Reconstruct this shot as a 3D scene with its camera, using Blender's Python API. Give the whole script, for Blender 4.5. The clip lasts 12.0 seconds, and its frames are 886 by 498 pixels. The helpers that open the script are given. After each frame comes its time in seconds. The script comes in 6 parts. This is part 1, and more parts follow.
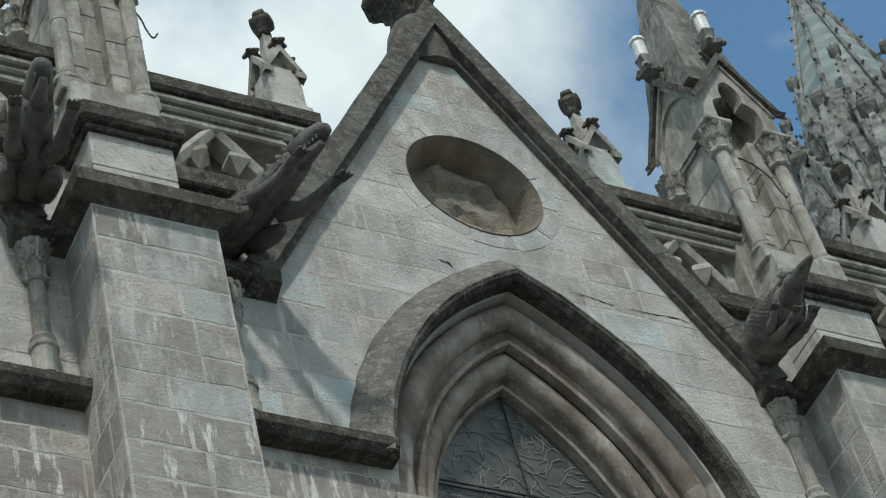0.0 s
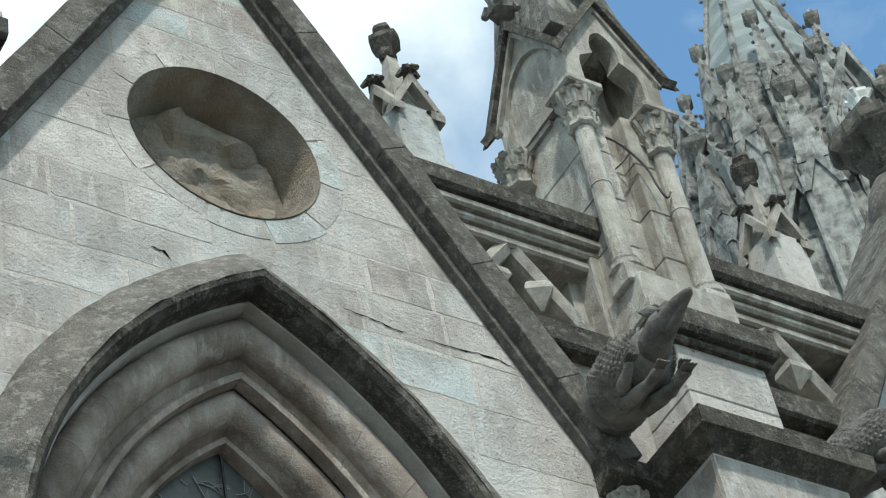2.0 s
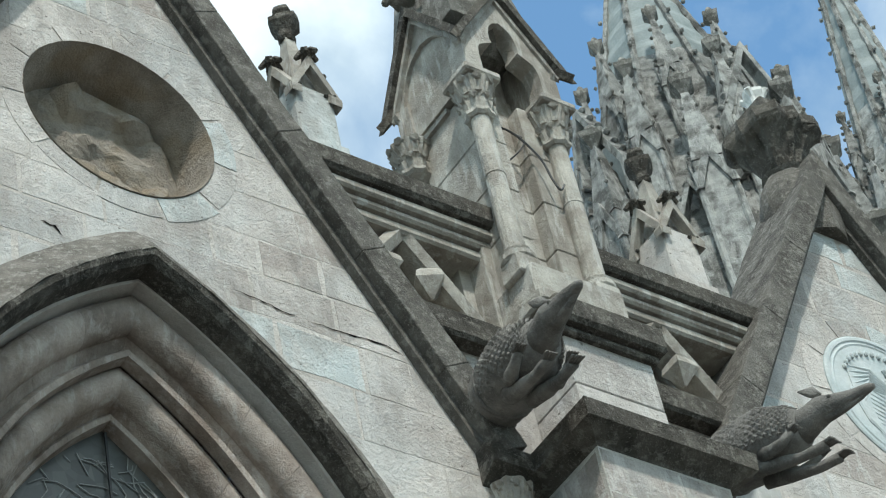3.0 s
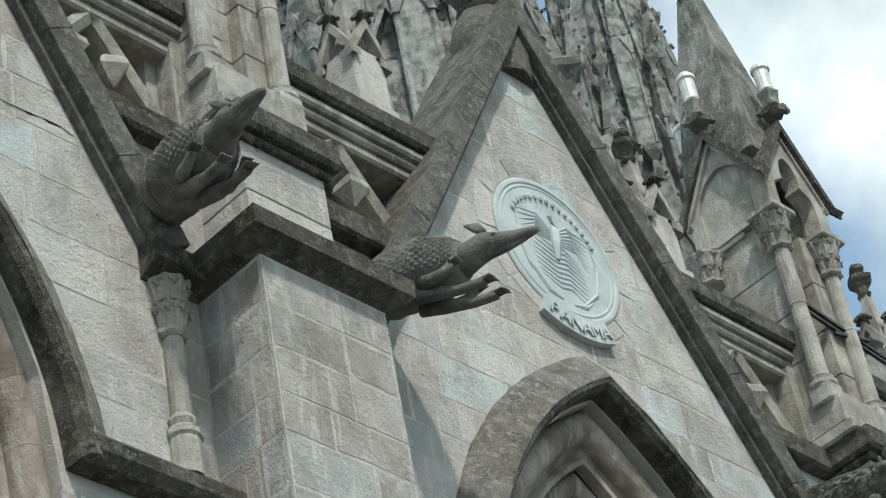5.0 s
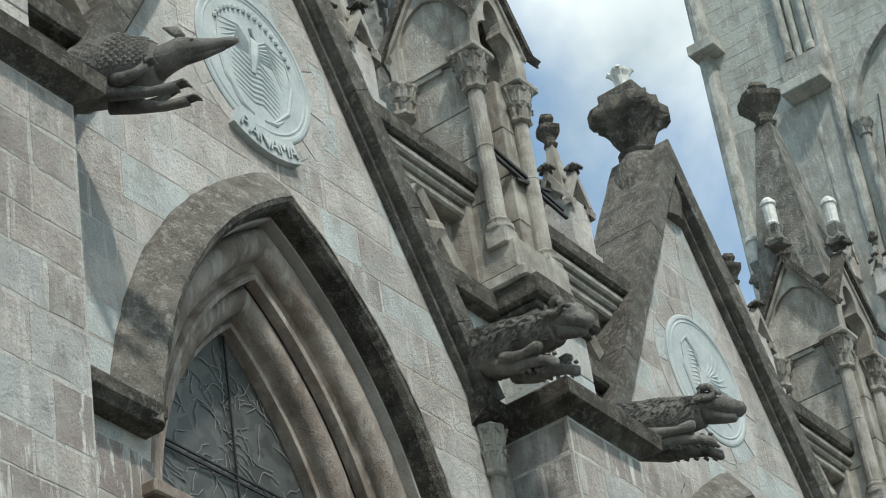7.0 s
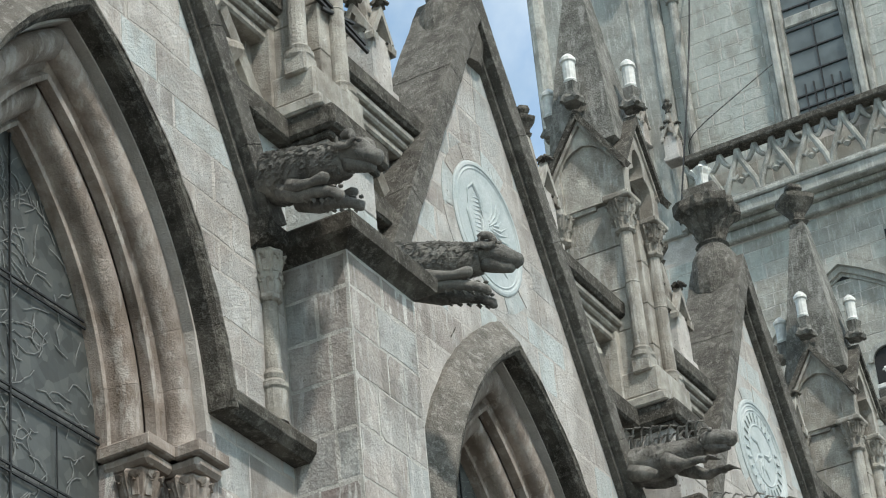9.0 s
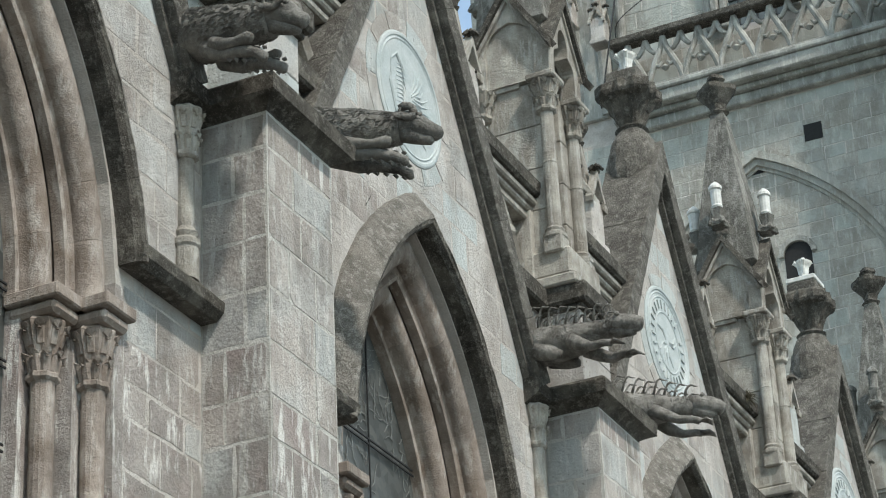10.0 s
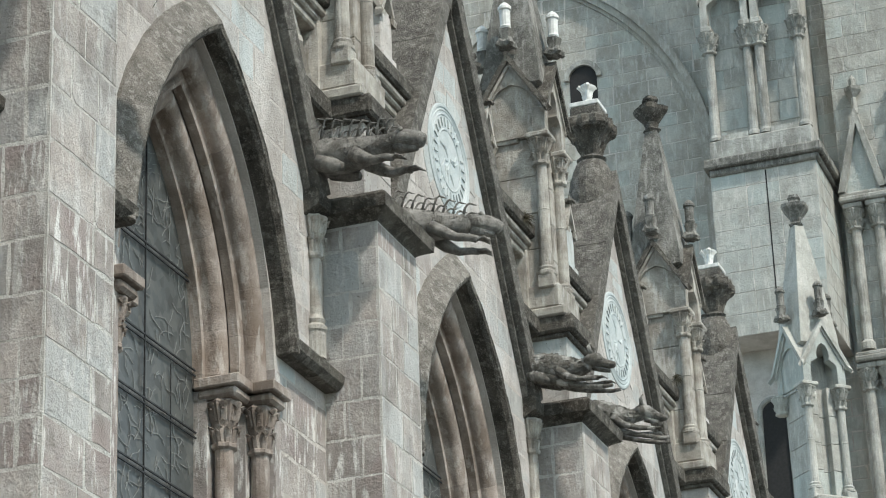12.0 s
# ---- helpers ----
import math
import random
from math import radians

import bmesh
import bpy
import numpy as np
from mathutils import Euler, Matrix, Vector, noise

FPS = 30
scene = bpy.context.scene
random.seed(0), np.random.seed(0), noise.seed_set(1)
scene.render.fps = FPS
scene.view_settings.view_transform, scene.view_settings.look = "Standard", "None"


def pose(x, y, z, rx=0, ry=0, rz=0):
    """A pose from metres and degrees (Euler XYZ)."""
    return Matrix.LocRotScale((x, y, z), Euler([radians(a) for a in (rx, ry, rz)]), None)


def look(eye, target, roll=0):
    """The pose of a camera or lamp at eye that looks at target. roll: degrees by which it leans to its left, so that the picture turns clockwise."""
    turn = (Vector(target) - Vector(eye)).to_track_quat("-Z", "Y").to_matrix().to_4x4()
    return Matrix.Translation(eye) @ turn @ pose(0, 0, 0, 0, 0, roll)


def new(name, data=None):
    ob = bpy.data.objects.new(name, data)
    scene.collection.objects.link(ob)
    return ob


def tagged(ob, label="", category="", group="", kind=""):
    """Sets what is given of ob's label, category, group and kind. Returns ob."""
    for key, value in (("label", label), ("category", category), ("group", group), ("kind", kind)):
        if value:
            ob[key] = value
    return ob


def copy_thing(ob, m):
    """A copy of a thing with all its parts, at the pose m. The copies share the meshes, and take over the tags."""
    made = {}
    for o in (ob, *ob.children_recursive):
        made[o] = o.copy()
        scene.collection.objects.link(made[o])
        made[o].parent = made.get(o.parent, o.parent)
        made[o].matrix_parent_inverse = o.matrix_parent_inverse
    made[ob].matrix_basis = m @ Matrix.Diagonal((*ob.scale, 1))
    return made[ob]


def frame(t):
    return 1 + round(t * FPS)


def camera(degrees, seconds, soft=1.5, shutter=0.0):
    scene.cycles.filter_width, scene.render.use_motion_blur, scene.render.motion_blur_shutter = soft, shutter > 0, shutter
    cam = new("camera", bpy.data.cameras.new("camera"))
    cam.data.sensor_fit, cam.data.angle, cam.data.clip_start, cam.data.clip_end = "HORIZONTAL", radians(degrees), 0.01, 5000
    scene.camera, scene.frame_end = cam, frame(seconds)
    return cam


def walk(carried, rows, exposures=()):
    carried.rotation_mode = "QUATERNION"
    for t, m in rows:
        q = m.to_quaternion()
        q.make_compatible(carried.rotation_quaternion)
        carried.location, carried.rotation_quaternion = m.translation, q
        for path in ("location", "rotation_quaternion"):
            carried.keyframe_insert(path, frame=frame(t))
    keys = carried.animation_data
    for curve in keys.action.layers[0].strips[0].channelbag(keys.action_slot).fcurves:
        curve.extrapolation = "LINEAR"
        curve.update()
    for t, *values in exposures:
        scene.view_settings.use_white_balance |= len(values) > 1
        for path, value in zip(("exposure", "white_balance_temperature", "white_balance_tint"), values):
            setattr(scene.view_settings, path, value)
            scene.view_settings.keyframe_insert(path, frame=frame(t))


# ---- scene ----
# the lens and the way: a slow turn along the chapels, after a short approach
cam = camera(19.09, 12.0, soft=1.1)


def heading(x, y, z, yaw, pitch, roll):
    """A camera pose from its place, yaw (left from +y), pitch and roll in degrees."""
    return pose(x, y, z, 90 + pitch, 0, yaw) @ pose(0, 0, 0, 0, 0, roll)


PATH = [
    (0, -3.718, -3.087, 2.081, -37.187, 47.536, -16.411),
    (0.5, -2.501, -2.081, 3.811, -37.22, 47.11, -14.874),
    (1, -1.269, -1.052, 5.454, -37.662, 46.942, -13.718),
    (1.5, -0.41, -0.342, 6.646, -38.778, 46.316, -13.224),
    (2, 0, 0, 7.2, -39.899, 45.982, -13.224),
    (2.5, 0, 0, 7.2, -41.53, 45.565, -13.609),
    (2.7, 0, 0, 7.2, -42.2, 45.414, -13.575),
    (4.3, 0, 0, 7.2, -46.92, 42.11, -12.75),
    (4.5, 0, 0, 7.2, -47.915, 41.25, -12.38),
    (5, 0, 0, 7.2, -51.139, 39.6, -11.5),
    (5.5, 0, 0, 7.2, -53.645, 38.6, -11.12),
    (6, 0, 0, 7.2, -56.06, 37.568, -11.152),
    (6.5, 0, 0, 7.2, -57.76, 35.993, -11.175),
    (7, 0, 0, 7.2, -58.646, 34.501, -9.176),
    (7.2, 0, 0, 7.2, -58.922, 33.906, -8.474),
    (8.8, 0, 0, 7.2, -62.954, 30.669, -5.945),
    (9, 0, 0, 7.2, -63.482, 30.292, -5.604),
    (9.5, 0, 0, 7.2, -64.647, 29.234, -4.231),
    (10, 0, 0, 7.2, -65.322, 27.352, -2.844),
    (10.5, 0, 0, 7.2, -66.45, 26.06, -2.1),
    (11, 0, 0, 7.2, -67.768, 25.038, -1.527),
    (11.5, 0, 0, 7.2, -69.081, 24.122, -1.717),
    (12, 0, 0, 7.2, -70.348, 23.063, -2.172),
]
EXPOSURE = [
    (0, -0.39, 6360, 5.5), (1.5, 0.07, 6330, 5.5), (2.7, 0.23, 6330, 5.5), (5.0, 0.02, 6480, 6.5), (5.5, -0.19, 6330, 4.5),
    (6.0, -0.34, 6300, 4.5), (6.5, -0.33, 6350, 5.5), (7.0, -0.07, 6510, 7.5), (9.0, 0.16, 6540, 9.5), (10.5, 0.17, 6590, 10), (12, 0.29, 6600, 10.5)]
walk(cam, [(row[0], heading(*row[1:])) for row in PATH], EXPOSURE)

# ---- light: thin cloud in front of a high sun, blue sky between bright clouds ----
SUN_AZ, SUN_EL = radians(28), radians(52)
to_sun = Vector((-math.sin(SUN_AZ) * math.cos(SUN_EL), -math.cos(SUN_AZ) * math.cos(SUN_EL), math.sin(SUN_EL)))
world = bpy.data.worlds.new("sky")
scene.world = world
world.use_nodes = True
wn, wl = world.node_tree.nodes, world.node_tree.links
wn.clear()
sky = wn.new("ShaderNodeTexSky")
sky.sky_type, sky.sun_disc = "NISHITA", False
sky.sun_elevation, sky.sun_rotation = SUN_EL, math.atan2(to_sun.x, to_sun.y)
wcoord = wn.new("ShaderNodeTexCoord")
wcloud = wn.new("ShaderNodeTexNoise")
wcloud.inputs["Scale"].default_value, wcloud.inputs["Detail"].default_value = 7.0, 7.0
wcloud.inputs["Roughness"].default_value, wcloud.inputs["Distortion"].default_value = 0.55, 0.3
wl.new(wcoord.outputs["Generated"], wcloud.inputs["Vector"])
total = None
# banks of cloud: azimuth from +y to the right, elevation, radius in degrees, weight
for az, el, rad, weight in ((21, 54, 16, 0.44), (68, 43, 9, 0.30), (40, 54, 5, 0.06), (130, 45, 40, 0.4), (210, 40, 50, 0.3), (300, 50, 40, 0.4)):
    d = wn.new("ShaderNodeVectorMath")
    d.operation = "DOT_PRODUCT"
    d.inputs[1].default_value = (math.sin(radians(az)) * math.cos(radians(el)), math.cos(radians(az)) * math.cos(radians(el)), math.sin(radians(el)))
    wl.new(wcoord.outputs["Generated"], d.inputs[0])
    r = wn.new("ShaderNodeMapRange")
    r.interpolation_type = "SMOOTHSTEP"
    r.inputs["From Min"].default_value, r.inputs["From Max"].default_value = math.cos(radians(rad)), math.cos(radians(rad * 0.35))
    r.inputs["To Min"].default_value, r.inputs["To Max"].default_value = 0.0, weight
    wl.new(d.outputs["Value"], r.inputs["Value"])
    a = wn.new("ShaderNodeMath")
    a.operation = "ADD"
    wl.new(r.outputs["Result"], a.inputs[0])
    wl.new(total.outputs["Value"] if total else wcloud.outputs["Fac"], a.inputs[1])
    total = a
wramp = wn.new("ShaderNodeValToRGB")
wramp.color_ramp.elements[0].position, wramp.color_ramp.elements[1].position = 0.50, 0.86
wmix = wn.new("ShaderNodeMix")
wmix.data_type = "RGBA"
wshade = wn.new("ShaderNodeTexNoise")
wshade.inputs["Scale"].default_value, wshade.inputs["Detail"].default_value = 12.0, 6.0
wl.new(wcoord.outputs["Generated"], wshade.inputs["Vector"])
wtone = wn.new("ShaderNodeValToRGB")
wtone.color_ramp.elements[0].position, wtone.color_ramp.elements[1].position = 0.35, 0.62
wtone.color_ramp.elements[0].color, wtone.color_ramp.elements[1].color = (5.3, 6.3, 6.8, 1), (9.3, 10.1, 10.3, 1)
wl.new(wshade.outputs["Fac"], wtone.inputs["Fac"])
wl.new(wtone.outputs["Color"], wmix.inputs[7])
wgain = wn.new("ShaderNodeMix")
wgain.data_type, wgain.blend_type = "RGBA", "MULTIPLY"
wgain.inputs[0].default_value = 1.0
wgain.inputs[7].default_value = (1.6, 2.0, 2.0, 1)
wback, wout = wn.new("ShaderNodeBackground"), wn.new("ShaderNodeOutputWorld")
wback.inputs["Strength"].default_value = 0.115
wl.new(total.outputs["Value"], wramp.inputs["Fac"])
wl.new(wramp.outputs["Color"], wmix.inputs[0])
wl.new(sky.outputs["Color"], wgain.inputs[6])
wl.new(wgain.outputs[2], wmix.inputs[6])
wl.new(wmix.outputs[2], wback.inputs["Color"])
wl.new(wback.outputs["Background"], wout.inputs["Surface"])
sun = new("sun", bpy.data.lights.new("sun", "SUN"))
sun.data.energy, sun.data.angle, sun.data.color = 3.3, radians(3), (1.0, 0.955, 0.885)
sun.matrix_world = look(to_sun * 80, (0, 0, 0))


# ---- materials ----
def stone_mat(name, dark, light, patch=None, patch_amount=0.4, scale=1.0, rough=0.9, bump=0.35, piece=0.0, speck=0.0,
              speck_col=(0.45, 0.45, 0.42), tint=None, streak=0.0, streak_col=(0.56, 0.55, 0.51),
              stain=0.0, stain_col=(0.20, 0.18, 0.155), pits=0.0):
    """Stone with two scales of mottling, a second tint in patches, lichen specks and a tone of its own for each piece."""
    m = bpy.data.materials.new(name)
    m.use_nodes = True
    n, l = m.node_tree.nodes, m.node_tree.links
    b = n["Principled BSDF"]
    b.inputs["Roughness"].default_value = rough
    b.inputs["Specular IOR Level"].default_value = 0.25
    geo = n.new("ShaderNodeNewGeometry")
    info = n.new("ShaderNodeObjectInfo")

    def tex(sc, detail, rgh=0.6):
        t = n.new("ShaderNodeTexNoise")
        t.inputs["Scale"].default_value, t.inputs["Detail"].default_value = sc * scale, detail
        t.inputs["Roughness"].default_value = rgh
        l.new(geo.outputs["Position"], t.inputs["Vector"])
        return t

    def ramp(src, a, z, ca, cz):
        r = n.new("ShaderNodeValToRGB")
        r.color_ramp.elements[0].position, r.color_ramp.elements[1].position = a, z
        r.color_ramp.elements[0].color, r.color_ramp.elements[1].color = (*ca, 1), (*cz, 1)
        l.new(src, r.inputs["Fac"])
        return r.outputs["Color"]

    def mix(fac, a, c, mode="MIX"):
        x = n.new("ShaderNodeMix")
        x.data_type, x.blend_type = "RGBA", mode
        for k, v in ((0, fac), (6, a), (7, c)):
            if isinstance(v, (int, float)):
                x.inputs[k].default_value = v
            elif isinstance(v, tuple):
                x.inputs[k].default_value = (*v, 1)
            else:
                l.new(v, x.inputs[k])
        return x.outputs[2]

    fine, coarse, grit = tex(34, 8, 0.7), tex(2.3, 5), tex(150, 3)
    col = ramp(coarse.outputs["Fac"], 0.32, 0.68, dark, light)
    col = mix(0.28, col, ramp(fine.outputs["Fac"], 0.3, 0.7, (0.28, 0.28, 0.28), (0.72, 0.72, 0.72)), "OVERLAY")
    if patch:
        seed = n.new("ShaderNodeTexNoise")
        seed.inputs["Scale"].default_value, seed.inputs["Detail"].default_value = 1.4 * scale, 6
        seed.inputs["Distortion"].default_value = 0.35
        l.new(geo.outputs["Position"], seed.inputs["Vector"])
        col = mix(ramp(seed.outputs["Fac"], 0.5, 0.62, (0, 0, 0), (patch_amount,) * 3), col, patch)
    if piece:
        rnd = n.new("ShaderNodeMapRange")
        rnd.inputs["To Min"].default_value, rnd.inputs["To Max"].default_value = 1 - piece, 1 + piece * 0.6
        l.new(info.outputs["Random"], rnd.inputs["Value"])
        vec = n.new("ShaderNodeCombineColor")
        for k in range(3):
            l.new(rnd.outputs["Result"], vec.inputs[k])
        col = mix(1.0, col, vec.outputs["Color"], "MULTIPLY")
    if tint:
        pick = n.new("ShaderNodeValToRGB")
        pick.color_ramp.interpolation = "CONSTANT"
        pick.color_ramp.elements[0].color, pick.color_ramp.elements[1].color = (0, 0, 0, 1), (0.55, 0.55, 0.55, 1)
        pick.color_ramp.elements[0].position, pick.color_ramp.elements[1].position = 0.0, 0.75
        wn2 = n.new("ShaderNodeTexWhiteNoise")
        wn2.noise_dimensions = "1D"
        l.new(info.outputs["Random"], wn2.inputs["W"])
        l.new(wn2.outputs["Value"], pick.inputs["Fac"])
        col = mix(pick.outputs["Color"], col, tint)
    if streak:
        v = n.new("ShaderNodeTexNoise")
        v.inputs["Scale"].default_value, v.inputs["Detail"].default_value, v.inputs["Roughness"].default_value = 1.0, 5, 0.65
        mp = n.new("ShaderNodeMapping")
        mp.inputs["Scale"].default_value = (11.0, 11.0, 2.2)
        l.new(geo.outputs["Position"], mp.inputs["Vector"])
        l.new(mp.outputs["Vector"], v.inputs["Vector"])
        col = mix(ramp(v.outputs["Fac"], 0.53, 0.62, (0, 0, 0), (streak,) * 3), col, streak_col)
    if stain:
        v = n.new("ShaderNodeTexNoise")
        v.inputs["Scale"].default_value, v.inputs["Detail"].default_value, v.inputs["Roughness"].default_value = 1.0, 7, 0.62
        mp = n.new("ShaderNodeMapping")
        mp.inputs["Scale"].default_value, mp.inputs["Location"].default_value = (2.6, 2.6, 1.3), (4.0, 7.0, 1.0)
        l.new(geo.outputs["Position"], mp.inputs["Vector"])
        l.new(mp.outputs["Vector"], v.inputs["Vector"])
        col = mix(ramp(v.outputs["Fac"], 0.50, 0.62, (0, 0, 0), (stain,) * 3), col, stain_col)
    if pits:
        v = n.new("ShaderNodeTexNoise")
        v.inputs["Scale"].default_value, v.inputs["Detail"].default_value = 24.0, 4
        l.new(geo.outputs["Position"], v.inputs["Vector"])
        col = mix(ramp(v.outputs["Fac"], 0.66, 0.72, (0, 0, 0), (pits,) * 3), col, (0.14, 0.125, 0.11))
    if speck:
        v = n.new("ShaderNodeTexNoise")
        v.inputs["Scale"].default_value, v.inputs["Detail"].default_value, v.inputs["Roughness"].default_value = 13, 8, 0.75
        l.new(geo.outputs["Position"], v.inputs["Vector"])
        col = mix(ramp(v.outputs["Fac"], 0.52, 0.60, (0, 0, 0), (speck * 0.85,) * 3), col, speck_col)
        v = n.new("ShaderNodeTexNoise")
        v.inputs["Scale"].default_value, v.inputs["Detail"].default_value, v.inputs["Roughness"].default_value = 55, 6, 0.8
        l.new(geo.outputs["Position"], v.inputs["Vector"])
        col = mix(ramp(v.outputs["Fac"], 0.575, 0.615, (0, 0, 0), (speck,) * 3), col, speck_col)
    l.new(col, b.inputs["Base Color"])
    add = n.new("ShaderNodeMath")
    add.operation = "MULTIPLY_ADD"
    add.inputs[1].default_value = 0.15
    l.new(grit.outputs["Fac"], add.inputs[0])
    l.new(fine.outputs["Fac"], add.inputs[2])
    mid = tex(11, 6, 0.65)
    add2 = n.new("ShaderNodeMath")
    add2.operation = "MULTIPLY_ADD"
    add2.inputs[1].default_value = 1.5
    l.new(mid.outputs["Fac"], add2.inputs[0])
    l.new(add.outputs["Value"], add2.inputs[2])
    height = add2.outputs["Value"]
    bp = n.new("ShaderNodeBump")
    bp.inputs["Strength"].default_value, bp.inputs["Distance"].default_value = bump, 0.02
    l.new(height, bp.inputs["Height"])
    l.new(bp.outputs["Normal"], b.inputs["Normal"])
    return m


def plain_mat(name, color, rough=0.5, metal=0.0, vary=0.15, scale=20.0):
    m = bpy.data.materials.new(name)
    m.use_nodes = True
    n, l = m.node_tree.nodes, m.node_tree.links
    b = n["Principled BSDF"]
    b.inputs["Roughness"].default_value, b.inputs["Metallic"].default_value = rough, metal
    t, r = n.new("ShaderNodeTexNoise"), n.new("ShaderNodeValToRGB")
    t.inputs["Scale"].default_value, t.inputs["Detail"].default_value = scale, 5
    r.color_ramp.elements[0].color = (*[c * (1 - vary) for c in color], 1)
    r.color_ramp.elements[1].color = (*[min(1, c * (1 + vary)) for c in color], 1)
    r.color_ramp.elements[0].position, r.color_ramp.elements[1].position = 0.35, 0.65
    geo = n.new("ShaderNodeNewGeometry")
    l.new(geo.outputs["Position"], t.inputs["Vector"])
    l.new(t.outputs["Fac"], r.inputs["Fac"])
    l.new(r.outputs["Color"], b.inputs["Base Color"])
    return m


ASHLAR = stone_mat("pale ashlar", (0.385, 0.355, 0.325), (0.58, 0.547, 0.508), (0.46, 0.48, 0.47), 0.45, 1.0, 0.9, 0.95, 0.15, tint=(0.49, 0.565, 0.565), streak=0.4, streak_col=(0.62, 0.605, 0.57), stain=0.5, stain_col=(0.28, 0.252, 0.224), pits=0.9)
PIERSTONE = stone_mat("buttress ashlar", (0.312, 0.277, 0.25), (0.49, 0.447, 0.407), (0.40, 0.405, 0.39), 0.5, 1.0, 0.9, 0.9, 0.14, tint=(0.43, 0.455, 0.445), streak=0.55, streak_col=(0.60, 0.588, 0.555), stain=0.6, stain_col=(0.20, 0.182, 0.162), pits=0.7)
REDSTONE = stone_mat("reddish ashlar", (0.27, 0.24, 0.22), (0.41, 0.375, 0.345), (0.26, 0.20, 0.185), 0.5, 1.3, 0.9, 0.75, 0.14, streak=0.85, streak_col=(0.70, 0.685, 0.645), stain=0.55, stain_col=(0.20, 0.185, 0.165), pits=0.5)
MORTAR = stone_mat("lime mortar", (0.43, 0.395, 0.355), (0.58, 0.55, 0.51), (0.36, 0.325, 0.285), 0.5, 1.6, 0.95, 0.8)
# weathered stone; on the hood drips its dark colour also stands for shade
WEATHERED_AND_SHADE = stone_mat("weathered and painted-shade dark stone", (0.040, 0.036, 0.030), (0.115, 0.105, 0.09), (0.20, 0.185, 0.155), 0.4, 2.2, 0.95, 1.0, 0.2, 0.6, (0.28, 0.265, 0.23))
COPING = stone_mat("lichened coping stone", (0.085, 0.078, 0.067), (0.19, 0.178, 0.157), (0.065, 0.06, 0.052), 0.55, 2.2, 0.95, 1.0, 0.12, 0.6, (0.33, 0.315, 0.28))
LIME = stone_mat("white lime pointing", (0.46, 0.44, 0.40), (0.64, 0.625, 0.58), (0.33, 0.31, 0.275), 0.4, 2.0, 0.95, 1.0)
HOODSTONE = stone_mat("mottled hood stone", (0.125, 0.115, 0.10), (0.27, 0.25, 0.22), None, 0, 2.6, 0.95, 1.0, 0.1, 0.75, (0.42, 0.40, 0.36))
ARCHSTONE = stone_mat("warm arch stone", (0.235, 0.192, 0.162), (0.42, 0.365, 0.32), (0.165, 0.122, 0.09), 0.6, 1.5, 0.85, 0.6, 0.22, streak=0.45, streak_col=(0.52, 0.485, 0.44), stain=0.6, stain_col=(0.14, 0.11, 0.088))
CARVED = stone_mat("carved grey stone", (0.27, 0.25, 0.22), (0.49, 0.465, 0.41), (0.17, 0.14, 0.11), 0.45, 1.8, 0.9, 0.7, 0.12, streak=0.5, stain=0.35, stain_col=(0.15, 0.13, 0.11))
SPIRELET = stone_mat("blackened spirelet stone", (0.07, 0.068, 0.06), (0.18, 0.175, 0.155), (0.28, 0.27, 0.245), 0.5, 1.4, 0.95, 0.8, 0.1, 0.5, (0.33, 0.325, 0.30), streak=0.5, streak_col=(0.40, 0.39, 0.36))
SCALY = stone_mat("scaly dark stone", (0.085, 0.08, 0.073), (0.215, 0.205, 0.188), (0.30, 0.28, 0.25), 0.3, 2, 0.85, 0.7, 0.15, 0.35, (0.31, 0.30, 0.275))
FURRY = stone_mat("shaggy dark stone", (0.08, 0.076, 0.069), (0.225, 0.215, 0.195), (0.29, 0.275, 0.24), 0.35, 2, 0.9, 0.8, 0.15, 0.4, (0.34, 0.33, 0.30))
MOTTLED = stone_mat("mottled lizard stone", (0.12, 0.112, 0.10), (0.33, 0.315, 0.285), (0.10, 0.092, 0.08), 0.6, 4.0, 0.92, 0.9, 0.15, 0.35, (0.40, 0.39, 0.36))
PATCHY = stone_mat("patchy beast stone", (0.085, 0.078, 0.066), (0.22, 0.21, 0.185), (0.48, 0.465, 0.43), 0.9, 5.0, 0.95, 1.0, 0.1, 0.3, (0.36, 0.35, 0.32))
ROUGHCUT = stone_mat("broken stone", (0.20, 0.175, 0.145), (0.36, 0.32, 0.27), (0.25, 0.19, 0.12), 0.5, 2.0, 0.95, 0.8)
PLASTER = stone_mat("pale blue plaster", (0.36, 0.405, 0.405), (0.49, 0.525, 0.52), (0.54, 0.555, 0.54), 0.4, 1.5, 0.85, 0.35)
TOWERSTONE = stone_mat("grey-green ashlar", (0.30, 0.30, 0.27), (0.46, 0.455, 0.415), (0.40, 0.425, 0.40), 0.5, 0.8, 0.9, 0.7, 0.15, tint=(0.40, 0.45, 0.43), streak=0.5, stain=0.4, stain_col=(0.20, 0.19, 0.165))
TRANSSTONE = stone_mat("beige transept ashlar", (0.29, 0.277, 0.243), (0.44, 0.425, 0.38), (0.40, 0.41, 0.38), 0.5, 0.9, 0.9, 0.7, 0.16, tint=(0.40, 0.43, 0.40), streak=0.45, stain=0.5, stain_col=(0.22, 0.205, 0.17))
TOWERTRIM = stone_mat("grey tower trim", (0.25, 0.25, 0.225), (0.44, 0.435, 0.40), (0.15, 0.145, 0.13), 0.5, 1.0, 0.9, 0.7, 0.12, streak=0.45, stain=0.45, stain_col=(0.12, 0.115, 0.10))
